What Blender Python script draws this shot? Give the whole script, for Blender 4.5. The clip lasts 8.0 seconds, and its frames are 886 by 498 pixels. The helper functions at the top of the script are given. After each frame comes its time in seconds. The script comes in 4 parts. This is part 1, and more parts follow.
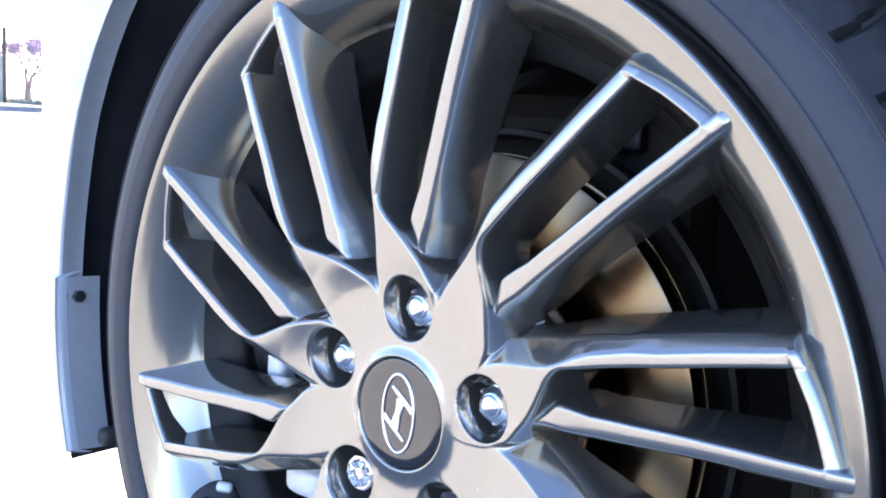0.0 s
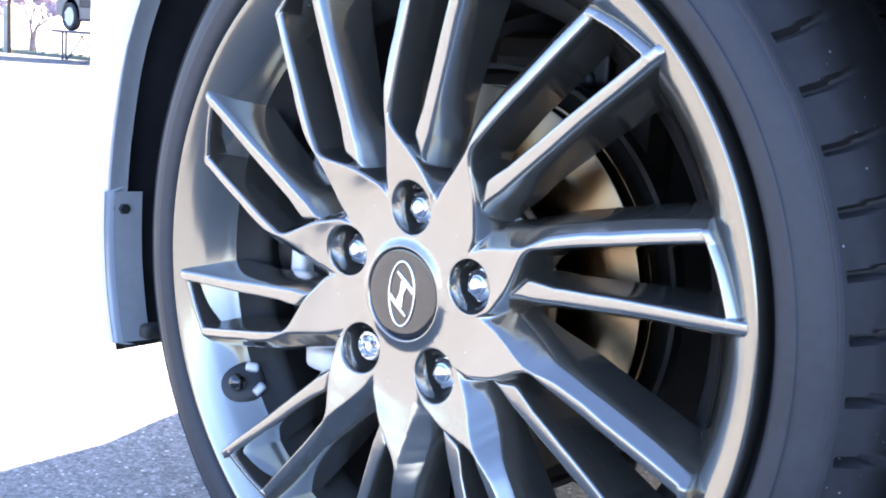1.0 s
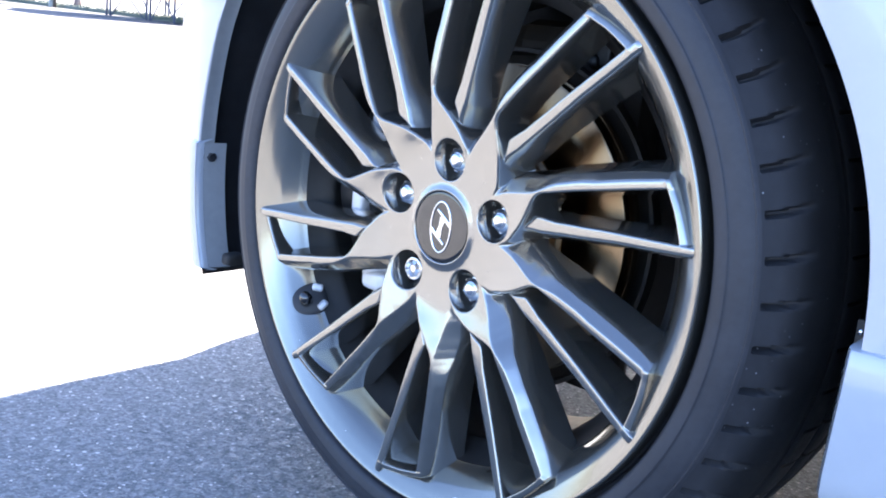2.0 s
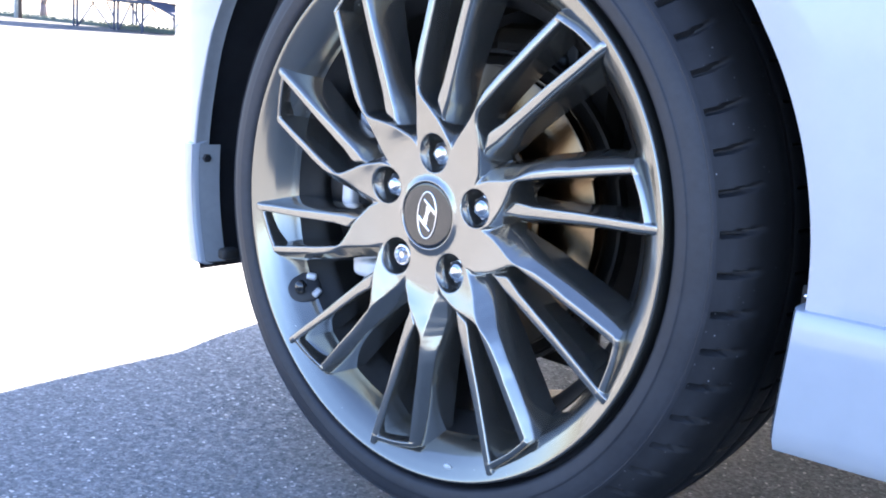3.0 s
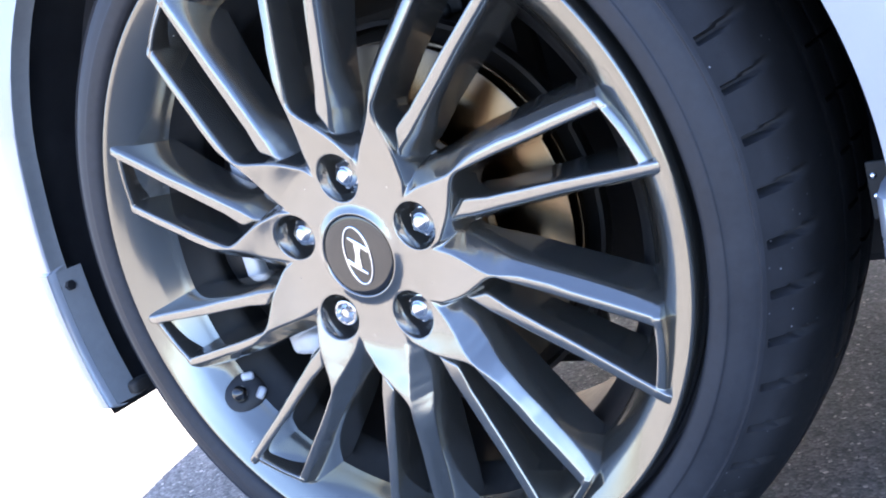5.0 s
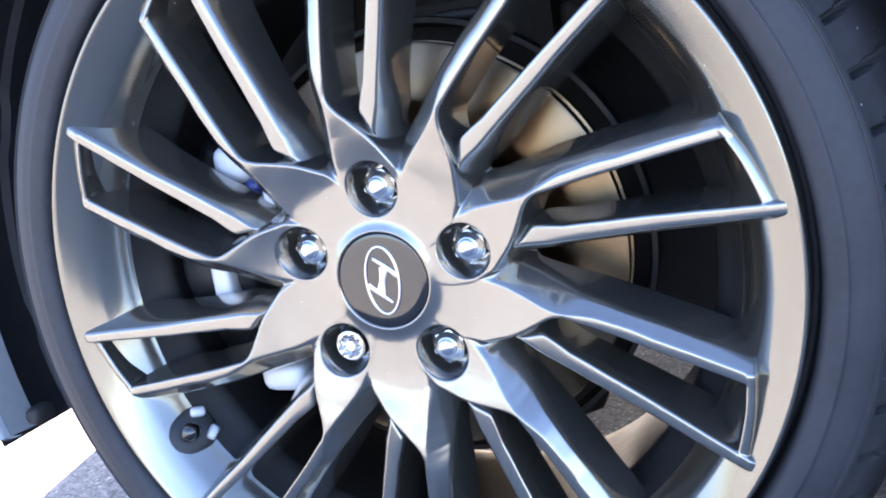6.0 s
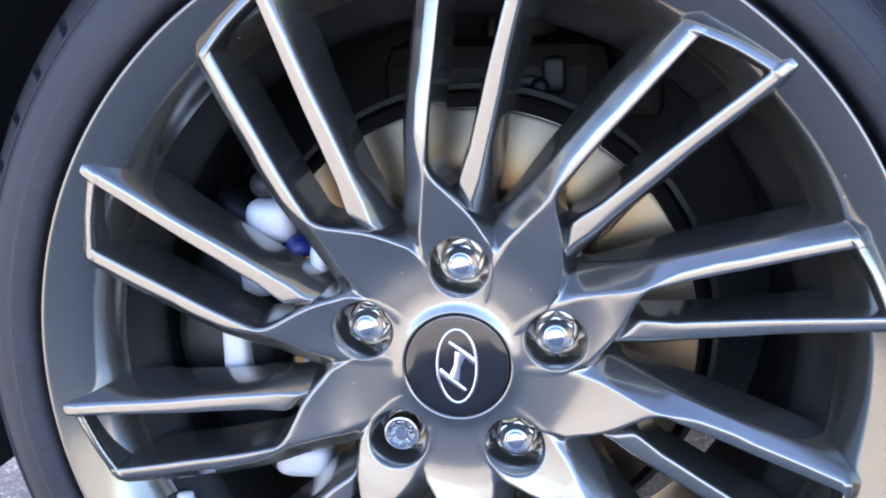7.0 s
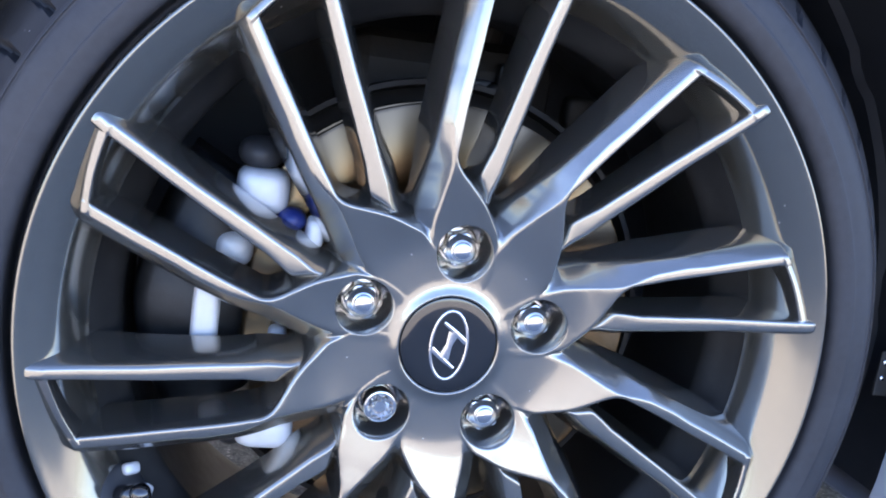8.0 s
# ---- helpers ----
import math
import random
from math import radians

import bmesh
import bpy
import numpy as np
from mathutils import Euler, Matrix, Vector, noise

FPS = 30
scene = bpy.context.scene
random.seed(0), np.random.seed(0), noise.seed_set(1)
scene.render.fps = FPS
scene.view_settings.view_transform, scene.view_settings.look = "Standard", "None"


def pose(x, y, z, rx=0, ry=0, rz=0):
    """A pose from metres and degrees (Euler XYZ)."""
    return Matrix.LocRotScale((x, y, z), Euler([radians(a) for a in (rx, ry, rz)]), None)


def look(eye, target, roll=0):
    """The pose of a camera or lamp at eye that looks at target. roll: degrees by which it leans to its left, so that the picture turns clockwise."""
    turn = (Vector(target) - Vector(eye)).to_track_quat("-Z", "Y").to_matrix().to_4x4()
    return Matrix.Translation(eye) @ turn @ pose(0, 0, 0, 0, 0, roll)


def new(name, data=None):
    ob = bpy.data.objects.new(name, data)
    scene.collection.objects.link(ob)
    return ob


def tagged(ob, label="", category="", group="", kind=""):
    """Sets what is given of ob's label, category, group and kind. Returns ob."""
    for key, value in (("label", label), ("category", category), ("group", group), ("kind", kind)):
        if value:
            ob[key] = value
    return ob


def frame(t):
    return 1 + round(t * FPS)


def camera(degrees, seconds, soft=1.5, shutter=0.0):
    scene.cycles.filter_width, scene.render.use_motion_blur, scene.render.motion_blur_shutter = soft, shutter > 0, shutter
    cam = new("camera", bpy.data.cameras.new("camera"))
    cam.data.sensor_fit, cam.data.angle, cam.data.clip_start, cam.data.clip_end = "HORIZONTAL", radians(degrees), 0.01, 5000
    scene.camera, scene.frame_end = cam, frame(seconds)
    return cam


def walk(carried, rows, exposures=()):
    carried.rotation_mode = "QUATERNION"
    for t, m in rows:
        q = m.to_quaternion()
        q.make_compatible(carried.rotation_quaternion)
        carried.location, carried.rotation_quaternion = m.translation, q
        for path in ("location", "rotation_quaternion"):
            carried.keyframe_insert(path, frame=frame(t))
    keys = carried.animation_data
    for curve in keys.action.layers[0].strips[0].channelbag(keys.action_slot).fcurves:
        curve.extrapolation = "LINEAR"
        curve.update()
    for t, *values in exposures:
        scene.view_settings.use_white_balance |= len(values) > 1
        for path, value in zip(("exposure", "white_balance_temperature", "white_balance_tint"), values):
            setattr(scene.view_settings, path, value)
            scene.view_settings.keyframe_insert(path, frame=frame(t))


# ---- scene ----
# START_CAM
cam = camera(47.61, 8.0, 1.9)
ROWS = [
    (0.0, 0.3513, -0.3912, 0.4750, 82.00, -3.06, 40.88),
    (0.5, 0.3856, -0.4261, 0.4561, 81.19, -3.71, 40.07),
    (1.0, 0.4348, -0.4818, 0.4592, 79.80, -4.33, 41.16),
    (1.5, 0.5080, -0.5642, 0.4817, 78.17, -4.84, 43.71),
    (1.7, 0.5308, -0.5879, 0.4760, 77.63, -5.54, 43.78),
    (3.0, 0.6026, -0.6846, 0.4748, 77.93, -4.59, 41.61),
    (3.5, 0.5923, -0.6693, 0.4725, 77.71, -3.63, 41.19),
    (4.0, 0.5622, -0.6290, 0.4680, 78.34, 3.41, 38.23),
    (4.5, 0.5160, -0.5750, 0.4669, 77.21, 12.78, 34.46),
    (4.7, 0.4943, -0.5478, 0.4630, 76.90, 14.95, 34.46),
    (5.8, 0.3202, -0.5365, 0.4568, 76.30, 11.79, 22.64),
    (6.0, 0.2753, -0.5416, 0.4641, 76.88, 8.35, 21.61),
    (6.5, 0.1754, -0.5536, 0.4966, 77.09, 1.91, 16.32),
    (7.0, 0.0763, -0.5425, 0.4988, 77.57, 1.44, 8.49),
    (7.5, -0.0113, -0.5336, 0.4917, 78.39, -1.41, 0.58),
    (8.0, -0.1454, -0.5724, 0.4947, 77.84, -8.07, -11.57),
]
walk(cam, [(t, pose(x, y, z, rx, ry, rz)) for t, x, y, z, rx, ry, rz in ROWS], [(0.0, 3.99, 5960, 23), (1.0, 4.0, 5950, 23), (2.2, 3.78, 5810, 21), (4.5, 3.74, 5910, 23), (6.0, 4.01, 6080, 24), (7.0, 3.89, 6190, 25), (7.5, 3.80, 6190, 25), (8.0, 3.92, 6120, 25)])
# END_CAM

# ---- light ----
SUN_FROM = Vector((-0.60, 1.78, 1.0))
elev = math.atan2(SUN_FROM.z, math.hypot(SUN_FROM.x, SUN_FROM.y))
world = bpy.data.worlds.new("sky")
scene.world = world
world.use_nodes = True
wn = world.node_tree
sky = wn.nodes.new("ShaderNodeTexSky")
sky.sky_type, sky.sun_disc = "NISHITA", False
sky.sun_elevation, sky.sun_rotation = elev, math.atan2(SUN_FROM.x, SUN_FROM.y)
sky.air_density, sky.dust_density, sky.ozone_density = 1.0, 1.2, 2.6
wn.nodes["Background"].inputs["Strength"].default_value = 0.05
wn.links.new(sky.outputs["Color"], wn.nodes["Background"].inputs["Color"])
sun = new("sun", bpy.data.lights.new("sun", "SUN"))
sun.data.energy, sun.data.angle, sun.data.color = 5.0, radians(0.5), (1.0, 0.855, 0.62)
sun.matrix_world = look(SUN_FROM * 10, (0, 0, 0))


# ---- materials ----
def material(name, color, rough=0.5, metal=0.0, coat=0.0, ior=1.5):
    m = bpy.data.materials.new(name)
    m.use_nodes = True
    b = m.node_tree.nodes["Principled BSDF"]
    b.inputs["Base Color"].default_value = (*color, 1)
    b.inputs["Roughness"].default_value = rough
    b.inputs["Metallic"].default_value = metal
    b.inputs["Coat Weight"].default_value = coat
    b.inputs["Coat Roughness"].default_value = 0.03
    b.inputs["IOR"].default_value = ior
    return m


def node(m, kind, **values):
    n = m.node_tree.nodes.new(kind)
    for k, v in values.items():
        n.inputs[k].default_value = v
    return n


def link(m, a, b):
    m.node_tree.links.new(a, b)


def coords(m, scale=(1, 1, 1)):
    c = node(m, "ShaderNodeTexCoord")
    p = node(m, "ShaderNodeMapping")
    p.inputs["Scale"].default_value = scale
    link(m, c.outputs["Object"], p.inputs["Vector"])
    return p.outputs["Vector"]


def ramp(m, fac, stops):
    r = node(m, "ShaderNodeValToRGB")
    e = r.color_ramp.elements
    while len(e) < len(stops):
        e.new(0.5)
    for k, (at, col) in enumerate(stops):
        e[k].position = at
        e[k].color = (*col, 1) if len(col) == 3 else col
    link(m, fac, r.inputs["Fac"])
    return r.outputs["Color"]


def noise_tex(m, vec, scale, detail=4.0, rough=0.6):
    n = node(m, "ShaderNodeTexNoise", Scale=scale, Detail=detail, Roughness=rough)
    link(m, vec, n.inputs["Vector"])
    return n.outputs["Fac"]


def bump(m, height, strength, distance, under=None):
    b = node(m, "ShaderNodeBump", Strength=strength, Distance=distance)
    link(m, height, b.inputs["Height"])
    if under is not None:
        link(m, under, b.inputs["Normal"])
    return b.outputs["Normal"]


def shader(m):
    return m.node_tree.nodes["Principled BSDF"].inputs


def vary(m, vec, low, high, scale, big=None, rough=None, relief=None):
    """Colour between low and high by fine grain and, with big, by broad stains; rough: a range; relief: (scale, strength, metres)."""
    f = noise_tex(m, vec, scale)
    if big:
        mix = node(m, "ShaderNodeMath")
        mix.operation = "MULTIPLY_ADD"
        link(m, noise_tex(m, vec, big, 3), mix.inputs[0])
        mix.inputs[1].default_value = 0.8
        half = node(m, "ShaderNodeMath")
        half.operation = "MULTIPLY_ADD"
        link(m, f, half.inputs[0])
        half.inputs[1].default_value, half.inputs[2].default_value = 0.5, -0.15
        link(m, half.outputs[0], mix.inputs[2])
        f = mix.outputs[0]
    link(m, ramp(m, f, [(0.3, low), (0.7, high)]), shader(m)["Base Color"])
    if rough:
        link(m, ramp(m, f, [(0.3, (rough[0],) * 3), (0.7, (rough[1],) * 3)]), shader(m)["Roughness"])
    if relief:
        link(m, bump(m, noise_tex(m, vec, relief[0], 3), relief[1], relief[2]), shader(m)["Normal"])
    return m


WHEEL = material("wheel_paint", (0.42, 0.40, 0.37), 0.2, 0.9, 1.0)


def wheel_paint(m, low, high, rough):
    v = coords(m)
    f = noise_tex(m, v, 14, 4)
    flake = ramp(m, noise_tex(m, v, 1400, 2), [(0.35, low), (0.65, high)])
    cells = node(m, "ShaderNodeTexVoronoi", Scale=260.0)
    link(m, v, cells.inputs["Vector"])
    dot = ramp(m, cells.outputs["Distance"], [(0.10, (1, 1, 1)), (0.16, (0, 0, 0))])
    some = ramp(m, cells.outputs["Color"], [(0.90, (0, 0, 0)), (0.93, (1, 1, 1))])
    both = node(m, "ShaderNodeMath")
    both.operation = "MULTIPLY"
    link(m, dot, both.inputs[0])
    link(m, some, both.inputs[1])
    mix = node(m, "ShaderNodeMix")
    mix.data_type = "RGBA"
    link(m, both.outputs[0], mix.inputs["Factor"])
    link(m, flake, mix.inputs[6])
    mix.inputs[7].default_value = (0.55, 0.53, 0.50, 1)
    link(m, mix.outputs[2], shader(m)["Base Color"])
    link(m, ramp(m, f, [(0.3, (rough[0],) * 3), (0.7, (rough[1],) * 3)]), shader(m)["Roughness"])
    dry = node(m, "ShaderNodeMath")
    dry.operation = "MULTIPLY_ADD"
    link(m, both.outputs[0], dry.inputs[0])
    dry.inputs[1].default_value, dry.inputs[2].default_value = -0.8, 0.9
    link(m, dry.outputs[0], shader(m)["Metallic"])
    link(m, bump(m, noise_tex(m, v, 1500, 2), 0.03, 0.0003), shader(m)["Normal"])


wheel_paint(WHEEL, (0.306, 0.293, 0.264), (0.380, 0.364, 0.330), (0.14, 0.19))
# Same paint as the spokes, darkened in colour for the dish's dim reflections.
DISH = material("dimmed_wheel_paint", (0.32, 0.31, 0.30), 0.3, 0.9, 0.6)
wheel_paint(DISH, (0.256, 0.244, 0.212), (0.325, 0.310, 0.270), (0.12, 0.17))
# Deep barrel: shade inside the wheel put into a darkened colour.
INNER = material("shaded_barrel", (0.03, 0.029, 0.028), 0.5, 0.2)
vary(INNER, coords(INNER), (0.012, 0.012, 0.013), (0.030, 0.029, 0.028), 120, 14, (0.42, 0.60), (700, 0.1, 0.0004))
CHROME = material("chrome", (0.82, 0.82, 0.82), 0.09, 1.0)
vary(CHROME, coords(CHROME), (0.74, 0.74, 0.75), (0.84, 0.84, 0.84), 300, None, (0.06, 0.14))
GLOSS = material("gloss_black", (0.006, 0.006, 0.007), 0.06, 0.0, 0.0, 1.95)
vary(GLOSS, coords(GLOSS), (0.005, 0.005, 0.006), (0.010, 0.009, 0.009), 200, None, (0.05, 0.10))
SILVER = material("emblem_silver", (0.85, 0.86, 0.87), 0.18, 1.0)
vary(SILVER, coords(SILVER), (0.8, 0.81, 0.82), (0.88, 0.88, 0.89), 400, None, (0.14, 0.22))
RUBBER = material("tyre_rubber", (0.025, 0.025, 0.027), 0.55, ior=1.45)
vary(RUBBER, coords(RUBBER), (0.031, 0.031, 0.036), (0.053, 0.053, 0.060), 160, 9, (0.50, 0.66), (700, 0.15, 0.0006))
# Tread colour set darker than the sidewall for the arch's shade.
TREAD = material("tread_rubber", (0.02, 0.02, 0.022), 0.6, ior=1.45)
vary(TREAD, coords(TREAD), (0.020, 0.020, 0.023), (0.040, 0.040, 0.045), 140, 14, (0.55, 0.75), (600, 0.2, 0.0006))


def grit(m, scale, share, color):
    """Pale specks of road dust over a finished colour."""
    under = shader(m)["Base Color"].links[0].from_socket
    cells = node(m, "ShaderNodeTexVoronoi", Scale=scale)
    link(m, coords(m), cells.inputs["Vector"])
    dot = ramp(m, cells.outputs["Distance"], [(0.12, (1, 1, 1)), (0.22, (0, 0, 0))])
    some = ramp(m, cells.outputs["Color"], [(1.0 - share, (0, 0, 0)), (1.03 - share, (1, 1, 1))])
    both = node(m, "ShaderNodeMath")
    both.operation = "MULTIPLY"
    link(m, dot, both.inputs[0])
    link(m, some, both.inputs[1])
    mix = node(m, "ShaderNodeMix")
    mix.data_type = "RGBA"
    link(m, both.outputs[0], mix.inputs["Factor"])
    link(m, under, mix.inputs[6])
    mix.inputs[7].default_value = color + (1,)
    link(m, mix.outputs[2], shader(m)["Base Color"])


grit(TREAD, 300.0, 0.16, (0.42, 0.42, 0.44))


def shade_crown(m, r0, r1):
    """Shoulder keeps its colour; the crown is painted dark for shade past r1."""
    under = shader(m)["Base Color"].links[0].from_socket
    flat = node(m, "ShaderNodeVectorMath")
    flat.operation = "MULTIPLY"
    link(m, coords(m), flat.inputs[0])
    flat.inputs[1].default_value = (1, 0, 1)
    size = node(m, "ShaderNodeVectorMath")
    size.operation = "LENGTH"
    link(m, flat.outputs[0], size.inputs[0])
    crown_shade = node(m, "ShaderNodeMapRange")
    crown_shade.inputs["From Min"].default_value, crown_shade.inputs["From Max"].default_value = r0, r1
    link(m, size.outputs["Value"], crown_shade.inputs["Value"])
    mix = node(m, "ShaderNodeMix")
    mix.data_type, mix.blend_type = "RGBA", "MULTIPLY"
    link(m, crown_shade.outputs[0], mix.inputs["Factor"])
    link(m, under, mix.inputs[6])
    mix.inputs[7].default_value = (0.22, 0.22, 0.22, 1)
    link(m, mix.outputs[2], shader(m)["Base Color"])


shade_crown(TREAD, 0.294, 0.307)
BLACK = material("black_plastic", (0.015, 0.015, 0.017), 0.5)
vary(BLACK, coords(BLACK), (0.020, 0.020, 0.023), (0.040, 0.040, 0.043), 60, 6, (0.4, 0.6), (500, 0.1, 0.0006))
PAINT = material("white_car_paint", (0.80, 0.81, 0.82), 0.25, 0.0, 1.0)
vary(PAINT, coords(PAINT), (0.46, 0.485, 0.53), (0.51, 0.535, 0.58), 40, 3, (0.22, 0.28), (1200, 0.02, 0.0003))
DISC = material("brake_disc_steel", (0.5, 0.46, 0.42), 0.3, 1.0)
vary(DISC, coords(DISC, (1, 1, 1)), (0.18, 0.117, 0.065), (0.33, 0.228, 0.137), 30, 8, (0.19, 0.27))
shader(DISC)["Anisotropic"].default_value = 0.88
turned = node(DISC, "ShaderNodeTangent")
turned.direction_type, turned.axis = "RADIAL", "Y"
link(DISC, turned.outputs["Tangent"], shader(DISC)["Tangent"])
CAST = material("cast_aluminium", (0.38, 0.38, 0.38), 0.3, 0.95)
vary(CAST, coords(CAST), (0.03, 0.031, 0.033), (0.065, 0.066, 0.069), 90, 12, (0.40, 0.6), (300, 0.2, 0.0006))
IRON = material("rusty_iron", (0.03, 0.026, 0.023), 0.6, 0.4)
vary(IRON, coords(IRON), (0.010, 0.010, 0.010), (0.035, 0.027, 0.021), 50, 10, (0.45, 0.75), (250, 0.3, 0.001))
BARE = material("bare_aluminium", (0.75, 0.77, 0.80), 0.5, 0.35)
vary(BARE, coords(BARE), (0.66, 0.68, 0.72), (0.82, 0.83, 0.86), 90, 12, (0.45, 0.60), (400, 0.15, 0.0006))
# White flange paint darkened to grey: shade inside the arch put into colour.
SHADED_FLANGE = material("shaded_flange_paint", (0.34, 0.355, 0.37), 0.45)
vary(SHADED_FLANGE, coords(SHADED_FLANGE), (0.25, 0.262, 0.272), (0.31, 0.322, 0.332), 120, 10, (0.4, 0.5), (600, 0.06, 0.0004))
TAB = material("dusty_plastic", (0.08, 0.075, 0.068), 0.7)
vary(TAB, coords(TAB), (0.02, 0.019, 0.018), (0.05, 0.046, 0.042), 90, 12)
LABEL_BLUE = material("blue_plastic", (0.015, 0.03, 0.17), 0.35)
WHITE = material("white_paint_mark", (0.8, 0.8, 0.8), 0.5)


def asphalt_material():
    m = material("asphalt", (0.06, 0.06, 0.06), 0.75)
    v = coords(m)
    cells = node(m, "ShaderNodeTexVoronoi", Scale=330.0)
    link(m, v, cells.inputs["Vector"])
    stones = ramp(m, cells.outputs["Color"], [(0.1, (0.095, 0.105, 0.111)), (0.55, (0.169, 0.182, 0.188)), (0.86, (0.254, 0.268, 0.274)), (0.96, (0.74, 0.72, 0.70))])
    stain = ramp(m, noise_tex(m, v, 1.3, 5), [(0.3, (0.8, 0.8, 0.81)), (0.7, (1.1, 1.08, 1.05))])
    mix = node(m, "ShaderNodeMix")
    mix.data_type, mix.blend_type = "RGBA", "MULTIPLY"
    mix.inputs["Factor"].default_value = 1.0
    link(m, stones, mix.inputs[6])
    link(m, stain, mix.inputs[7])
    link(m, mix.outputs[2], shader(m)["Base Color"])
    n = bump(m, cells.outputs["Distance"], 0.25, 0.002)
    n = bump(m, noise_tex(m, v, 420, 3), 0.3, 0.0012, n)
    link(m, n, shader(m)["Normal"])
    link(m, ramp(m, noise_tex(m, v, 90, 2), [(0.35, (0.42,) * 3), (0.65, (0.85,) * 3)]), shader(m)["Roughness"])
    return m


ASPHALT = asphalt_material()


# ---- mesh helpers ----
def mesh_from(name, verts, faces, mat, smooth=True, sharp=40):
    me = bpy.data.meshes.new(name)
    me.from_pydata(np.asarray(verts).reshape(-1, 3).tolist(), [], faces.tolist() if hasattr(faces, "tolist") else faces)
    me.materials.append(mat)
    if smooth:
        me.polygons.foreach_set("use_smooth", [True] * len(me.polygons))
    me.update()
    if smooth and sharp:
        me.set_sharp_from_angle(angle=radians(sharp))
    return me


def grid_faces(n, m, wrap_n=False, wrap_m=False, keep=None, flip=False):
    a = np.arange(n * m).reshape(n, m)
    if wrap_n:
        a = np.vstack([a, a[:1]])
    if wrap_m:
        a = np.hstack([a, a[:, :1]])
    q = np.stack([a[:-1, :-1], a[1:, :-1], a[1:, 1:], a[:-1, 1:]], -1)
    if keep is not None:
        q = q[keep]
    q = q.reshape(-1, 4)
    return q[:, ::-1] if flip else q


def drop_loose(verts, faces, normals=None):
    used, inv = np.unique(faces, return_inverse=True)
    return verts[used], inv.reshape(faces.shape), (normals[used] if normals is not None else None)


def link_part(name, me, parent, label="", m=None):
    ob = new(name, me)
    ob.parent = parent
    if m is not None:
        ob.matrix_local = m
    if label:
        tagged(ob, label)
    return ob


def part(name, bm, mat, parent, label="", m=None, smooth=False):
    me = bpy.data.meshes.new(name)
    bm.normal_update()
    bm.to_mesh(me)
    bm.free()
    me.materials.append(mat)
    if smooth:
        me.polygons.foreach_set("use_smooth", [True] * len(me.polygons))
    return link_part(name, me, parent, label, m)


def lathe(name, profile, mat, steps=160, flip=False):
    """Turns (radius, s) pairs about the wheel's axle; s is the way out towards the viewer's side (-y)."""
    p = np.array(profile, float)
    th = np.radians(np.linspace(0.0, 360.0, steps, endpoint=False))
    v = np.stack([np.cos(th)[:, None] * p[None, :, 0], np.broadcast_to(-p[None, :, 1], (len(th), len(p))), np.sin(th)[:, None] * p[None, :, 0]], -1)
    return mesh_from(name, v, grid_faces(len(th), len(p), wrap_n=True, flip=flip), mat)


def box_bm(bm, size, at, rot=None, bevel=0.0, segments=2):
    m = Matrix.Translation(at) @ (rot.to_4x4() if rot is not None else Matrix.Identity(4)) @ Matrix.Diagonal((*size, 1))
    made = bmesh.ops.create_cube(bm, size=1.0, matrix=m)
    if bevel:
        edges = list({e for v in made["verts"] for e in v.link_edges})
        bmesh.ops.bevel(bm, geom=edges, offset=bevel, segments=segments, affect="EDGES", profile=0.5)
    return bm


def smooth_line(points, n):
    """A rounded line through a few points (Catmull-Rom), n points a stretch."""
    p = np.array(points, float)
    p = np.vstack([2 * p[0] - p[1], p, 2 * p[-1] - p[-2]])
    out = []
    for k in range(1, len(p) - 2):
        t = np.linspace(0, 1, n, endpoint=False)[:, None]
        a, b, c, d = p[k - 1:k + 3]
        out.append(0.5 * (2 * b + (c - a) * t + (2 * a - 5 * b + 4 * c - d) * t ** 2 + (3 * b - a - 3 * c + d) * t ** 3))
    return np.vstack(out + [p[-2:-1]])


# ---- ground ----
HUB = Vector((0.0, 0.0, 0.312))
bm = bmesh.new()
bmesh.ops.create_grid(bm, x_segments=40, y_segments=40, size=300)
me = bpy.data.meshes.new("ground")
bm.to_mesh(me)
bm.free()
me.materials.append(ASPHALT)
ground = tagged(new("ground", me), "grey asphalt car park with coarse light stones", "ground", kind="structure")

# ---- the car ----
car = tagged(new("car"), "white sedan with dark silver multi-spoke alloy wheel", "car")
ARCH = (-0.017, 0.305, 0.371)


def body_y(x, z):
    """How far in the side of the car lies: flared at the wheel arch, rounded away to the nose, leaning in above."""
    x, z = np.asarray(x, float), np.asarray(z, float)
    rear = np.where(x > 0.30, 0.034 * (1 - np.exp(-(x - 0.30) / 0.12)), 0.0)
    nose = np.where(x < -0.372, 3.5 * (x + 0.372) ** 2, 0.0)
    front = 0.014 * np.clip((-x - 0.10) / 0.2, 0, 1)
    return -0.018 + front + rear + nose + np.where(z > 0.55, 0.55 * (z - 0.55) ** 2, 0.0)


def arch_x(z):
    return math.sqrt(max(ARCH[2] ** 2 - (z - ARCH[1]) ** 2, 0.0))


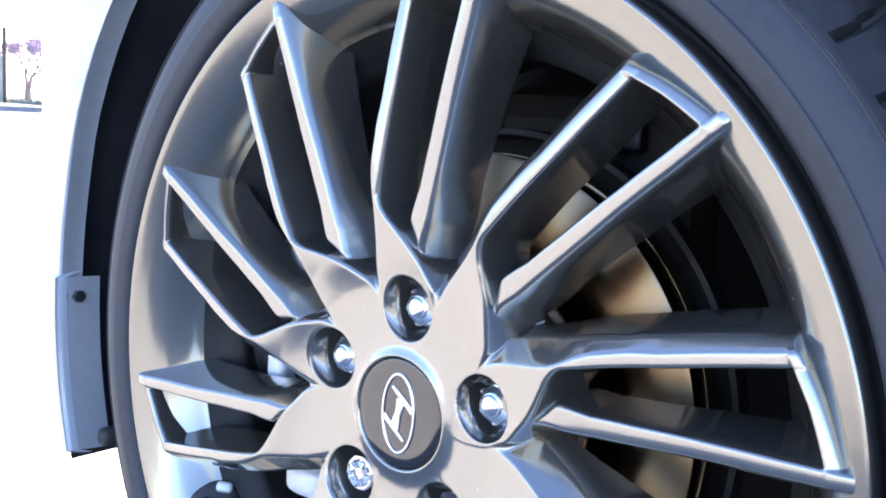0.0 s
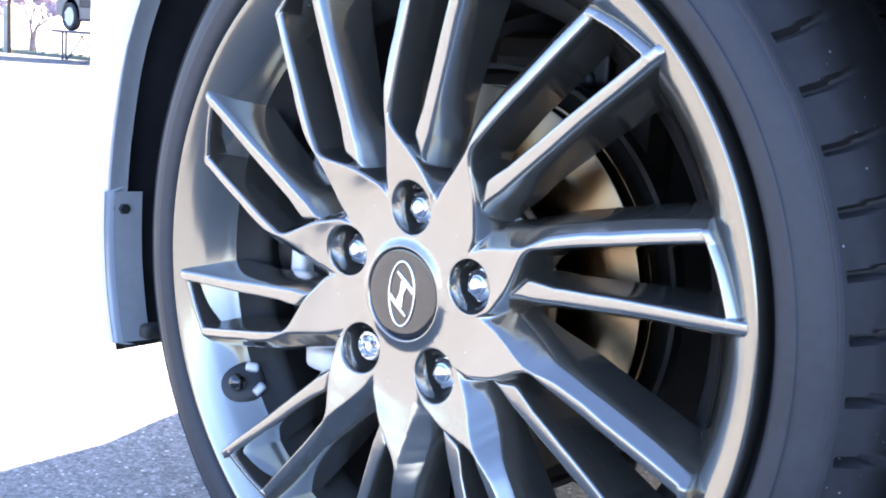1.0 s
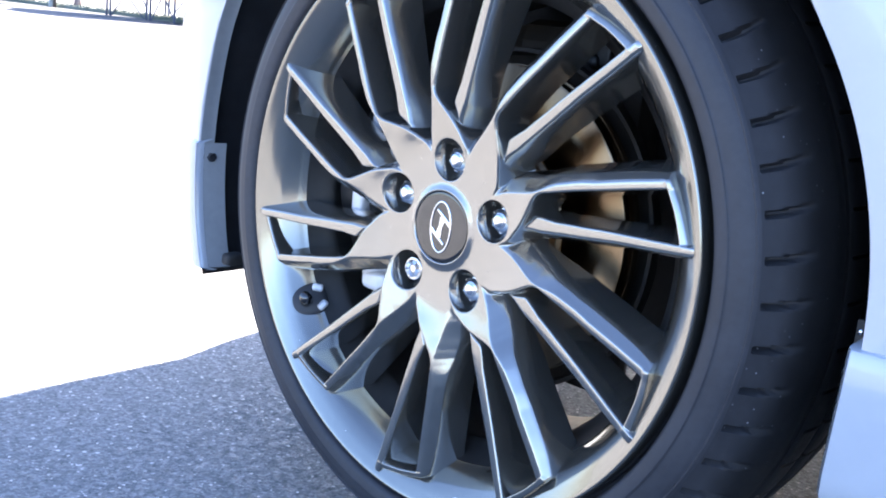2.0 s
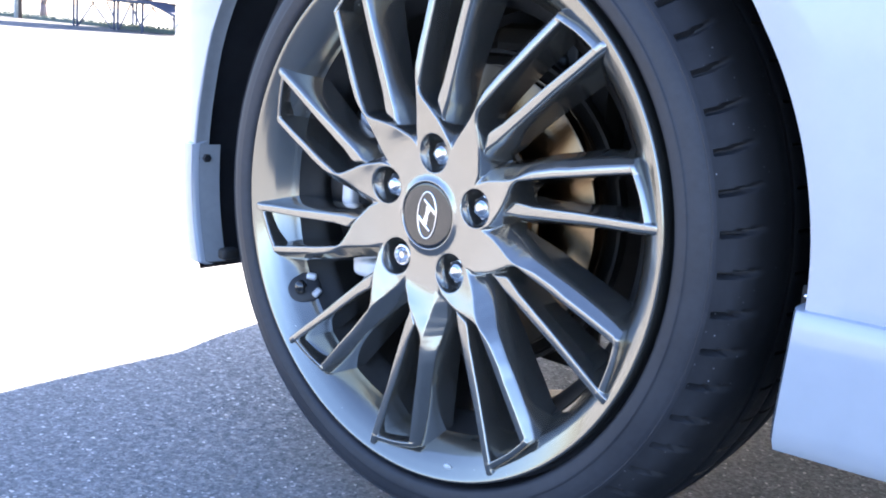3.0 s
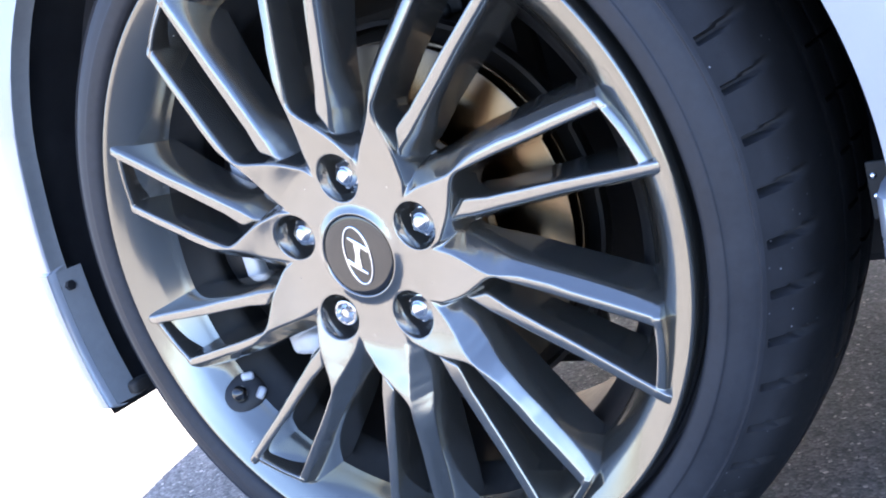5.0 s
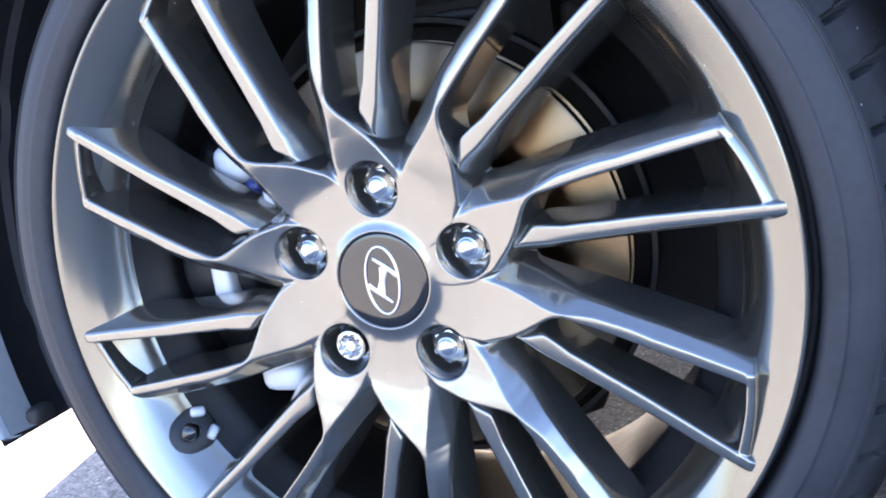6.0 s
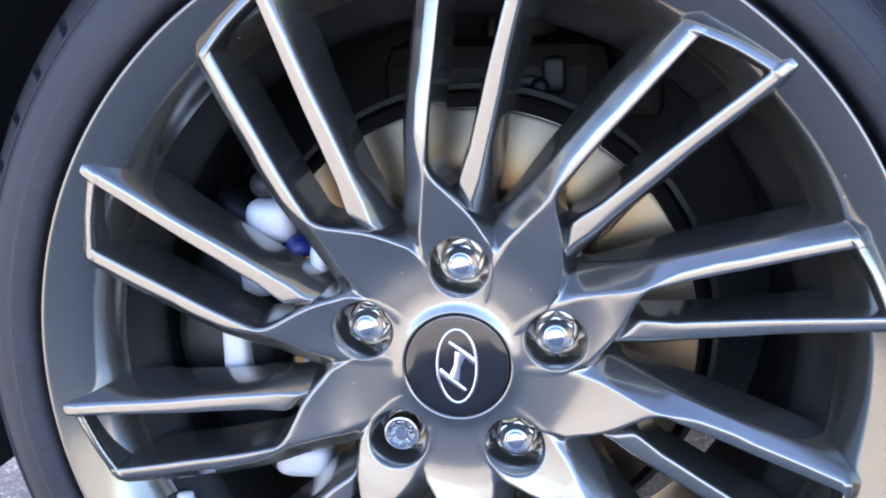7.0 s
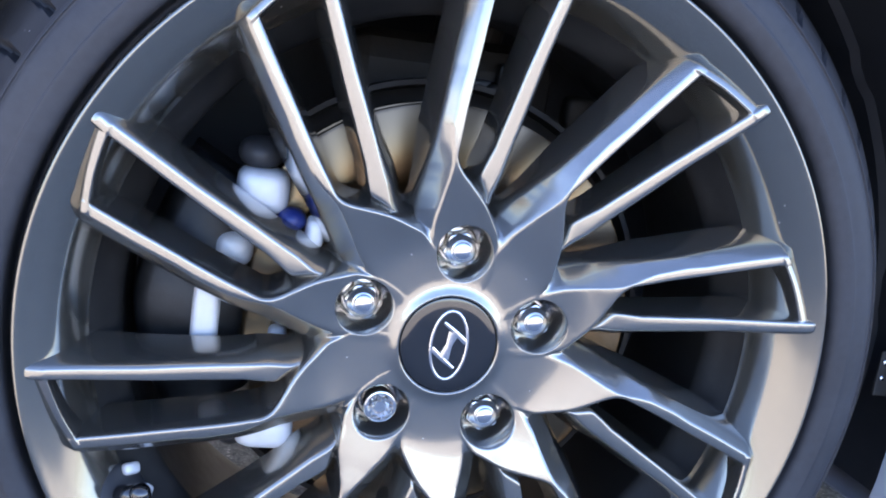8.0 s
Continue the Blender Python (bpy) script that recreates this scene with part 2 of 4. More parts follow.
def fender():
    """Panel over the wheel arch: rings from the arch's edge, with its inward flange, out to the hood line and the door."""
    al = np.radians(np.linspace(-0.6, 180 - math.degrees(math.asin((0.62 - ARCH[1]) / ARCH[2])), 90))
    rows = []
    for off, inn in ((0.006, 0.034), (0.0025, 0.030), (-0.001, 0.006), (0.0, 0.0015), (0.003, 0.0)):
        x, z = ARCH[0] + (ARCH[2] + off) * np.cos(al), ARCH[1] + (ARCH[2] + off) * np.sin(al)
        rows.append(np.stack([x, body_y(x, z) + inn, z], -1))
    edge = rows[-1]
    u = np.linspace(0, 1, len(al))
    far = smooth_line([(0.92, 0.302), (0.92, 0.55), (0.80, 0.855), (0.35, 0.85), (-0.05, 0.815), (-0.28, 0.74), (-0.36, 0.62)], 30)
    fu = np.linspace(0, 1, len(far))
    fx, fz = np.interp(u, fu, far[:, 0]), np.interp(u, fu, far[:, 1])
    for t in np.linspace(0, 1, 26)[1:]:
        x, z = edge[:, 0] * (1 - t) + fx * t, edge[:, 2] * (1 - t) + fz * t
        rows.append(np.stack([x, body_y(x, z), z], -1))
    v = np.array(rows)
    return mesh_from("front_fender", v, grid_faces(v.shape[0], v.shape[1]), PAINT)


link_part("front_fender", fender(), car, "glossy white fender with rolled wheel arch edge")


def nose_plan(x0, z):
    """Plan of the nose at a height, from x0 at the wheel arch round to the other side; low down it tucks in sharply."""
    k = np.interp(z, [0.30, 0.42], [14.0, 2.4])
    turn = min(x0 - 0.004, -0.372)
    flat = np.linspace(x0, turn, 8)
    y = 0.37 * np.linspace(0, 1, 30)[1:] ** 1.6
    side = np.vstack([np.stack([flat, np.zeros(8)], -1), np.stack([turn - np.sqrt(y / k), y], -1)]) + [0, -0.004]
    tip = np.interp(z, [0.34, 0.46], [-0.78, -0.845])
    end = side[-1]
    front = smooth_line([tuple(end), (end[0] * 0.45 + tip * 0.55, 0.50), (end[0] * 0.12 + tip * 0.88, 0.66), (tip, 0.89)], 8)[1:]
    half = np.vstack([side, front])
    return np.vstack([half, (half * [1, -1] + [0, 1.78])[::-1][1:]])


def bumper(name, z0, z1, proud, tuck, rows_z=14, edge_only=False):
    rows = []
    zs = np.linspace(z0, z1, rows_z)
    for z in zs:
        p = nose_plan(ARCH[0] - arch_x(z), z)
        first = p[0]
        if z0 < 0.3:
            flange = [(first[0] + 0.006, first[1] + 0.034), (first[0] + 0.003, first[1] + 0.022), (first[0], first[1] + 0.0095)]
            roll = [(first[0] + 0.0004, first[1] + 0.0100), (first[0] + 0.0002, first[1] + 0.0065), (first[0] - 0.0008, first[1] + 0.0030), (first[0] - 0.0028, first[1] + 0.0008)]
        else:
            flange = [(first[0] + 0.0012, first[1] + 0.0180), (first[0] + 0.0004, first[1] + 0.0165), (first[0] - 0.0005, first[1] + 0.0090), (first[0] - 0.0012, first[1] + 0.0014)]
            roll = [(first[0] + 0.0004, first[1] + 0.0018), (first[0] + 0.0001, first[1] + 0.0010), (first[0] - 0.0006, first[1] + 0.0003), (first[0] - 0.0016, first[1])]
        q = np.array(flange) if edge_only else np.vstack([roll, p[1:]])
        if edge_only:
            q[:, 0] += 0.0015
        if z0 > 0.3:
            near = min(6, len(q))
            q[:near, 0] += np.interp(z, [0.40, 0.45, 0.52], [0.0, -0.003, -0.006]) * (1 if edge_only else np.linspace(1, 0.3, near))
        lean = 0.10 * max(z - 0.5, 0) ** 2 + tuck * max(0.25 - z, 0)
        y = q[:, 1] - proud + (0.0125 if proud else np.interp(q[:, 0], [-0.46, -0.36], [0.0185, 0.0110]))
        x = q[:, 0] + lean * np.clip((-q[:, 0] - 0.5) / 0.3, 0, 1) + 0.002 * (proud > 0) * (np.arange(len(q)) < 5)
        rows.append(np.stack([x, y, np.full(len(q), z)], -1))
    v = np.array(rows)
    low = v[:1] + [0, 0.012, -0.004]
    top = v[-1:] + [0, 0.012, 0.004]
    v = v if edge_only else np.vstack([low, v, top])
    return mesh_from(name, v, grid_faces(v.shape[0], v.shape[1]), SHADED_FLANGE if edge_only else PAINT)


link_part("front_bumper", bumper("front_bumper", 0.322, 0.62, 0.0, 0.0), car, "glossy white painted bumper wrapping round the nose")
link_part("lower_bumper_lip", bumper("lower_bumper_lip", 0.188, 0.326, 0.004, 0.25), car, "white lower bumper lip screwed to the arch edge")
link_part("arch_flange", bumper("arch_flange", 0.322, 0.62, 0.0, 0.0, edge_only=True), car, "satin flange of the bumper's arch edge, greyed for shade")
link_part("lip_flange", bumper("lip_flange", 0.188, 0.326, 0.004, 0.25, edge_only=True), car, "satin flange of the lower lip, greyed for shade")


def hood():
    x = np.linspace(-0.765, 0.72, 30)
    y = np.linspace(0.0, 1.0, 31)
    X, Y = np.meshgrid(x, y, indexing="ij")
    z = np.interp(X, [-0.80, -0.62, -0.3, 0.2, 0.72], [0.62, 0.72, 0.80, 0.865, 0.895])
    edge = np.interp(X, [-0.765, -0.6, -0.36, 0.0, 0.72], [0.52, 0.20, 0.06, 0.03, 0.03])
    yy = edge + (1.78 - 2 * edge) * Y
    side = np.abs(Y - 0.5) * 2
    return mesh_from("hood", np.stack([X, yy, z - 0.05 * side ** 4], -1), grid_faces(30, 31), PAINT)


link_part("hood", hood(), car, "white hood")


def nose_cap():
    """Closes the nose between the bumper's upper edge and the hood."""
    p = nose_plan(ARCH[0] - arch_x(0.62), 0.62)
    rows = [np.stack([p[:, 0] * (1 - t) + 0.05 * t, p[:, 1] * (1 - t) + 0.89 * t, np.full(len(p), 0.622 + 0.165 * (1 - (1 - t) ** 3))], -1) for t in np.linspace(0, 1, 12)]
    v = np.array(rows)
    return mesh_from("nose_cap", v, grid_faces(v.shape[0], v.shape[1]), PAINT)


link_part("nose_cap", nose_cap(), car, "white nose panel above the bumper")


def side_panel():
    """Door and flank behind the fender."""
    x = np.linspace(0.923, 3.4, 24)
    z = np.linspace(0.302, 0.90, 14)
    X, Z = np.meshgrid(x, z, indexing="ij")
    return mesh_from("door_panel", np.stack([X, body_y(X, Z), Z], -1), grid_faces(24, 14, flip=True), PAINT)


link_part("door_panel", side_panel(), car, "white door panel")


def cabin():
    prof = [(0.72, 0.85), (1.45, 1.36), (1.9, 1.44), (2.6, 1.40), (3.4, 0.95)]
    v = []
    for x, z in smooth_line(prof, 6):
        tuck = 0.10 + 0.25 * max(z - 0.9, 0)
        v.append([(x, 0.04, 0.86), (x, tuck, z * 0.5 + 0.43), (x, tuck + 0.05, z), (x, 0.89, z + 0.03), (x, 1.73 - tuck, z), (x, 1.78 - tuck, z * 0.5 + 0.43), (x, 1.74, 0.86)])
    v = np.array(v)
    return mesh_from("cabin", v, grid_faces(v.shape[0], v.shape[1]), PAINT)


link_part("cabin", cabin(), car, "white cabin with roof")
bm = bmesh.new()
box_bm(bm, (0.05, 1.70, 0.66), (3.41, 0.89, 0.60), bevel=0.02)
part("rear_panel", bm, PAINT, car, "white rear panel")


def sill():
    """Side skirt below the fender: a proud strip with a ledge on top and a tucked-under foot."""
    x = np.concatenate([[0.3445, 0.346, 0.350], np.linspace(0.36, 3.2, 40)])
    prof = [(0.03, 0.3095), (-0.0005, 0.3082), (-0.0038, 0.3072), (-0.0052, 0.3048), (-0.0044, 0.28), (-0.0033, 0.25), (-0.002, 0.222), (0.0005, 0.208), (0.006, 0.200), (0.03, 0.196), (0.12, 0.195)]
    rows = []
    for k, xx in enumerate(x):
        shift = (0.03, 0.008, 0.001)[k] if k < 3 else 0.0
        rows.append([(xx - 0.05 * max(0.302 - z, 0) * (1 if k < 12 else 0), body_y(max(xx, 0.349), 0.3) + y + shift * (y < 0.1), z) for y, z in prof])
    v = np.array(rows)
    return mesh_from("side_skirt", v, grid_faces(v.shape[0], v.shape[1], flip=True), PAINT)


link_part("side_skirt", sill(), car, "white side skirt with a narrow ledge on top")


def liner():
    """Wheel arch liner: a ribbed black plastic half drum with an inner wall."""
    al = np.radians(np.linspace(-15, 199.5, 112))
    ys = np.array([0.012, 0.018, 0.05, 0.09, 0.095, 0.14, 0.145, 0.20, 0.26, 0.34])
    rr = np.array([0.379, 0.384, 0.384, 0.382, 0.377, 0.377, 0.383, 0.383, 0.378, 0.372])
    rib = 0.003 * (np.sin(al * 14) > 0.86)
    v = np.stack([ARCH[0] + (rr[None] - rib[:, None]) * np.cos(al)[:, None], np.broadcast_to(ys[None], (len(al), len(ys))), ARCH[1] + (rr[None] - rib[:, None]) * np.sin(al)[:, None]], -1)
    return mesh_from("wheel_arch_liner", v, grid_faces(len(al), len(ys)), BLACK)


link_part("wheel_arch_liner", liner(), car, "black ribbed plastic wheel arch liner")
bm = bmesh.new()
box_bm(bm, (0.80, 0.03, 0.63), (-0.02, 0.355, 0.465), bevel=0.01)
part("inner_arch_wall", bm, BLACK, car, "black inner wall of the wheel arch")
bm = bmesh.new()
box_bm(bm, (3.0, 1.40, 0.05), (1.9, 0.89, 0.235), bevel=0.01)
# Unseen tray between the wheels, added to keep light off the ground.
box_bm(bm, (0.98, 1.04, 0.02), (-0.10, 0.89, 0.205), bevel=0.004)
part("underbody", bm, BLACK, car, "black underbody with an unseen light-blocking tray")


def other_side(me, name):
    v = np.array([x.co for x in me.vertices]) * [1, -1, 1] + [0, 1.78, 0]
    return mesh_from(name, v, [tuple(reversed(p.vertices)) for p in me.polygons], PAINT)


for nm, made in (("front_fender", fender()), ("door_panel", side_panel()), ("side_skirt", sill())):
    link_part(nm, other_side(made, nm), car, "white panel of the car's other side")
# screw in the lip, and the liner's end tab
bm = bmesh.new()
bmesh.ops.create_cone(bm, cap_ends=True, segments=6, radius1=0.0055, radius2=0.005, depth=0.006, matrix=Matrix.Rotation(radians(90), 4, "Y"))
bmesh.ops.create_cone(bm, cap_ends=True, segments=20, radius1=0.0085, radius2=0.0085, depth=0.002, matrix=Matrix.Translation((-0.003, 0, 0)) @ Matrix.Rotation(radians(90), 4, "Y"))
part("lip_screw", bm, BLACK, car, "black hexagon screw", pose(-0.3825, 0.0224, 0.310))
bm = bmesh.new()
box_bm(bm, (0.020, 0.003, 0.034), (0.344, 0.040, 0.299), bevel=0.001)
tab = part("liner_tab", bm, TAB, car, "dusty grey brown fixing tab")
for z in (0.296, 0.308):
    bm = bmesh.new()
    bmesh.ops.create_uvsphere(bm, u_segments=14, v_segments=8, radius=0.0022, matrix=Matrix.Translation((0.3375, 0.038, z)) @ Matrix.Diagonal((1, 0.6, 1, 1)))
    part("rivet", bm, CHROME, tab, "bright rivet", smooth=True)


# ---- the wheel ----
LUG0 = 16.0156          # degrees, first wheel bolt
P_CREST = np.array([(50, 20), (66, 18.2), (75, 17.0), (80, 16.0), (86, 14.4), (94, 12.6), (103, 10.9), (111, 10.0), (118, 9.9), (126, 10.1), (134, 10.0), (144, 9.2), (154, 8.5), (167, 7.2), (180, 6.4), (207, 4.9), (222, 4.2), (245, 3.3)])
P_OUTER = np.array([(50, 26), (74, 25), (82, 23.4), (88, 22), (97, 19.6), (106, 17.3), (115, 15.5), (125, 13.9), (134, 12.9), (149, 11.2), (167, 9.6), (180, 8.6), (207, 6.7), (222, 5.5), (245, 4.2)])
P_CW = np.array([(45, -23), (58, -20), (74, -13.5), (80, -9.5), (90, -3.8), (100, 2.2), (107, 5.8), (112, 7.5), (117, 8.1), (125, 7.5), (136, 6.7), (153, 5.5), (167, 4.6), (180, 3.9), (201, 3.0), (219, 2.3), (245, 1.4)])
S_CCW = np.array([(85, 2.5), (106, 0.6), (123, -2.0), (147, -3.7), (159, -4.3), (184, -5.5), (210, -6.5), (227, -7.0), (245, -7.5)])
S_CW = np.array([(85, -4.0), (95, -4.6), (107, -6.0), (120, -6.6), (134, -7.2), (155, -7.7), (176, -8.0), (207, -8.7), (236, -9.1), (245, -9.2)])


def soft(x, w):
    return w * np.logaddexp(0, x / w)


def flank(x, r):
    """How far a spoke's outer side has dropped, x mm outside its edge: a broad rounded shoulder that steepens."""
    return 0.85 * x + np.interp(r, [95, 114, 132, 230], [0.18, 0.20, 0.36, 0.32]) * x * x


def edge_distance(r, a, line, side):
    """Millimetres inside a line a(r), measured square to it."""
    rr = np.linspace(40, 245, 411)
    aa = np.interp(rr, line[:, 0], line[:, 1])
    kernel = np.hanning(13)
    aa = np.convolve(np.pad(aa, 6, mode="reflect", reflect_type="odd"), kernel / kernel.sum(), "valid")
    slope = np.gradient(aa, rr)
    arc = side * (np.interp(r, rr, aa) - a) * np.pi / 180 * r
    return arc / np.sqrt(1 + (np.interp(r, rr, slope) * np.pi / 180 * r) ** 2)


FACE = smooth_line([(36, 5.6), (50, 6.2), (62, 7.4), (76, 10.6), (92, 15.0), (107, 19.0), (117, 20.3), (128, 20.0), (150, 18.2), (190, 15.0), (222, 12.2), (245, 11.2)], 12)


def arm_height(r, a):
    """Height towards the viewer's side, in mm, of one forked arm: a broad blade that bends into a slim spoke, its short crossbar at the rim, and a second spoke."""
    d1, d2 = edge_distance(r, a, P_CREST, 1), edge_distance(r, a, P_CW, -1)
    d3 = edge_distance(r, a, P_OUTER, 1)
    out = np.interp(a, [-10, -7, -3.9, -0.5, 3.3, 6], [238.5, 236, 233, 230, 226, 223.5])
    inn = np.interp(a, [-8, -5.5, -1.5, 1.6, 4], [229, 227, 224, 221, 219])
    tilt = np.clip((a - 4) / 18, -1, 1) * np.interp(r, [66, 78, 92, 125, 140], [0.0, 0.6, 1.8, 0.8, 0.0])
    face = np.interp(r, FACE[:, 0], FACE[:, 1]) - tilt
    inner = np.interp(r, [78, 92, 105], [3.0, 5.0, 9.0])
    half, off = np.maximum((d1 + d2) / 2, 2.0), (d1 - d2) / 2
    face = face - np.clip((r - 85) / 40, 0, 1) * np.minimum(off * off, half * half) / (12 * half)
    under = soft(-(d3 + 0.3), 0.5)
    bevel = np.interp(r, [66, 78, 112, 125, 240], [0.9, 1.3, 1.3, 1.15, 1.15]) * soft(-(d1 - 0.2), np.interp(r, [76, 90, 125], [0.7, 0.4, 0.35])) + 2.2 * under + 0.20 * under * under
    face = face - 0.6 * soft(-(d2 - 2.0), 0.3) * np.clip((r - 72) / 10, 0, 1) * np.clip((126 - r) / 10, 0, 1)
    blade = face - bevel - inner * soft(-(d2 - 0.3), 0.42) - 6.5 * soft(-(out - r - 0.3), 0.45)
    bar_face = np.interp(a, [-8, 3], [15.3, 12.2]) - 0.35 * (r - (out + inn) / 2)
    bar = bar_face - 6.5 * soft(-(out - r - 0.3), 0.45) - 8.0 * soft(-(r - inn - 0.3), 0.42) - 4 * soft(-((a + 9.1) * 4.0), 0.8) - 4 * soft(-((4.4 - a) * 3.9), 0.8)
    e1, e2 = edge_distance(r, a, S_CCW, 1), edge_distance(r, a, S_CW, -1)
    face2 = np.interp(r, [90, 110, 150, 200, 232, 238, 245], [10.5, 11.5, 13, 15, 16.3, 16.0, 13.5])
    half, off = np.maximum((e1 + e2) / 2, 2.0), (e1 - e2) / 2
    face2 = face2 - np.clip((r - 100) / 30, 0, 1) * np.minimum(off * off, half * half) / (12 * half)
    spoke = face2 - 9.0 * soft(-(e1 - 0.3), 0.42) - flank(soft(-(e2 - 0.4), 0.4), r) - 2.5 * soft(-((r - 103 - 3.0 * a) * 0.62), 0.8)
    return np.logaddexp(np.logaddexp(blade / 0.6, bar / 0.6), spoke / 0.6) * 0.6


def wheel_height(r, a, lug):
    """The wheel's face from the hub to the rim; lug: whether this arm, at angle 0, has the bolt."""
    s = arm_height(r, a)
    for k in (-36, 36):
        s = np.logaddexp(s / 0.6, arm_height(r, a + k) / 0.6) * 0.6
    rise = np.clip((r - 36) / 44, 0, 1)
    hub = 6.6 + 1.5 * rise * rise * (3 - 2 * rise) + 2.7 * np.exp(-((r - 29.5) / 5.6) ** 2) - 5.0 * np.exp(-((r - 29.7) / 0.55) ** 2) - 2.6 * soft(-(74.0 - r), 1.6)
    s = np.logaddexp(s / 0.8, hub / 0.8) * 0.8
    for c in ((0, 72, -72) if lug else (36, -36)):
        x, z = r * np.cos(np.radians(a - c)) - 57.15, r * np.sin(np.radians(a - c))
        dist = np.hypot(x, z)
        pocket = -19 + 5.0 * soft(dist - 11.8, 0.8)
        s = -np.logaddexp(-s / 0.7, -pocket / 0.7) * 0.7
    return s


def arm_mesh(lug):
    r = np.concatenate([np.arange(29.6, 130, 0.8), np.arange(130, 214, 1.2), np.arange(214, 241.2, 0.7)])
    a = np.linspace(-12 - 36 / 280, 24 + 36 / 280, 283)
    R, A = np.meshgrid(r, a, indexing="ij")
    S = wheel_height(R, A, lug)
    low = np.interp(R, [78, 96, 150, 200, 225], [-36.0, -17.0, -19.0, -24.0, -32.0])
    keep = np.maximum.reduce([S[:-1, :-1], S[1:, :-1], S[1:, 1:], S[:-1, 1:]]) > low[:-1, :-1]
    shift, many = np.zeros((*S.shape, 3)), np.zeros(S.shape)
    G = np.stack([R, A, S], -1)
    for di, dj in ((1, 0), (-1, 0), (0, 1), (0, -1), (1, 1), (1, -1), (-1, 1), (-1, -1)):
        near = np.roll(G, (di, dj), (0, 1))
        cut = (S <= low) & (near[..., 2] > low)
        f = ((near[..., 2] - low) / np.maximum(near[..., 2] - S, 1e-6))[..., None]
        shift += np.where(cut[..., None], near + (G - near) * f, 0.0)
        many += cut
    G = np.where(many[..., None] > 0, shift / np.maximum(many, 1)[..., None], G)
    full = np.stack([R * np.cos(np.radians(A)), -S, R * np.sin(np.radians(A))], -1) / 1000
    R, A, S = G[..., 0], G[..., 1], np.maximum(G[..., 2], low)
    th = np.radians(A)
    P = np.stack([R * np.cos(th), -S, R * np.sin(th)], -1) / 1000
    N = np.cross(np.gradient(full, axis=1), np.gradient(full, axis=0))
    N /= np.linalg.norm(N, axis=-1, keepdims=True)
    N *= -np.sign(N[..., 1:2])
    P, N, keep = P[:, 1:-1], N[:, 1:-1], keep[:, 1:-1]
    faces = grid_faces(len(r), len(a) - 2, keep=keep)
    v, f, n = drop_loose(P.reshape(-1, 3), faces, N.reshape(-1, 3))
    me = mesh_from("forked_spoke", v, f, WHEEL, sharp=0)
    me.normals_split_custom_set_from_vertices(n.tolist())
    return me


RIM = [(0.2475, -0.006), (0.2478, 0.008), (0.2474, 0.0140), (0.2466, 0.0164), (0.2453, 0.0173), (0.2435, 0.0167), (0.2408, 0.0152), (0.2373, 0.0131),
       (0.2333, 0.0106), (0.2288, 0.0073), (0.2240, 0.0029), (0.2195, -0.0035), (0.2155, -0.0100), (0.2125, -0.0157), (0.2105, -0.0188)]
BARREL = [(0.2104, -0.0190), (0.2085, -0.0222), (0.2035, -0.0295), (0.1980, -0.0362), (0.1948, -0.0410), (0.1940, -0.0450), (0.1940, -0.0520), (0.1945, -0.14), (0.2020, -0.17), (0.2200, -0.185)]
wheel_rot = pose(HUB.x, HUB.y, HUB.z)
rim_me = lathe("wheel", [tuple(p) for p in smooth_line(RIM, 4)], DISH, 240)
wheel = link_part("wheel", rim_me, car, "dark silver painted alloy wheel with forked spokes", wheel_rot)
link_part("inner_barrel", lathe("inner_barrel", [tuple(p) for p in smooth_line(BARREL, 3)], INNER, 200), wheel, "inner barrel, painted dark for the shade within")
lug_me, mid_me = arm_mesh(True), arm_mesh(False)
for k in range(10):
    link_part("forked_spoke", lug_me if k % 2 == 0 else mid_me, wheel, "", pose(0, 0, 0, 0, -(LUG0 + 36 * k), 0))

# centre cap with its oval badge
link_part("centre_cap", lathe("centre_cap", [(0.0298, -0.002), (0.0298, 0.0076), (0.0295, 0.0081), (0.0289, 0.0083), (0.0240, 0.00839), (0.0180, 0.00847), (0.0120, 0.00853), (0.0060, 0.00857), (0.0, 0.00858)], GLOSS, 96), wheel, "glossy black domed centre cap")


def ribbon(points, width, depth, closed=False):
    """A raised flat band along a line in the wheel's plane; points in mm (x, z)."""
    p = np.array(points, float)
    t = np.gradient(p, axis=0) if not closed else (np.roll(p, -1, 0) - np.roll(p, 1, 0)) / 2
    nrm = np.stack([-t[:, 1], t[:, 0]], -1)
    nrm /= np.linalg.norm(nrm, axis=1, keepdims=True)
    w = np.broadcast_to(np.asarray(width, float), (len(p),))[:, None] / 2
    rows = []
    for f, h in ((-1.0, 0.0), (-0.95, 0.7), (-0.5, 1.0), (0.5, 1.0), (0.95, 0.7), (1.0, 0.0)):
        q = p + nrm * w * f
        rows.append(np.stack([q[:, 0], -(8.50 - 0.0003 * (q[:, 0] ** 2 + q[:, 1] ** 2) + depth * h), q[:, 1]], -1))
    v = np.array(rows) / 1000
    return v, grid_faces(v.shape[0], v.shape[1], wrap_m=closed, flip=True)


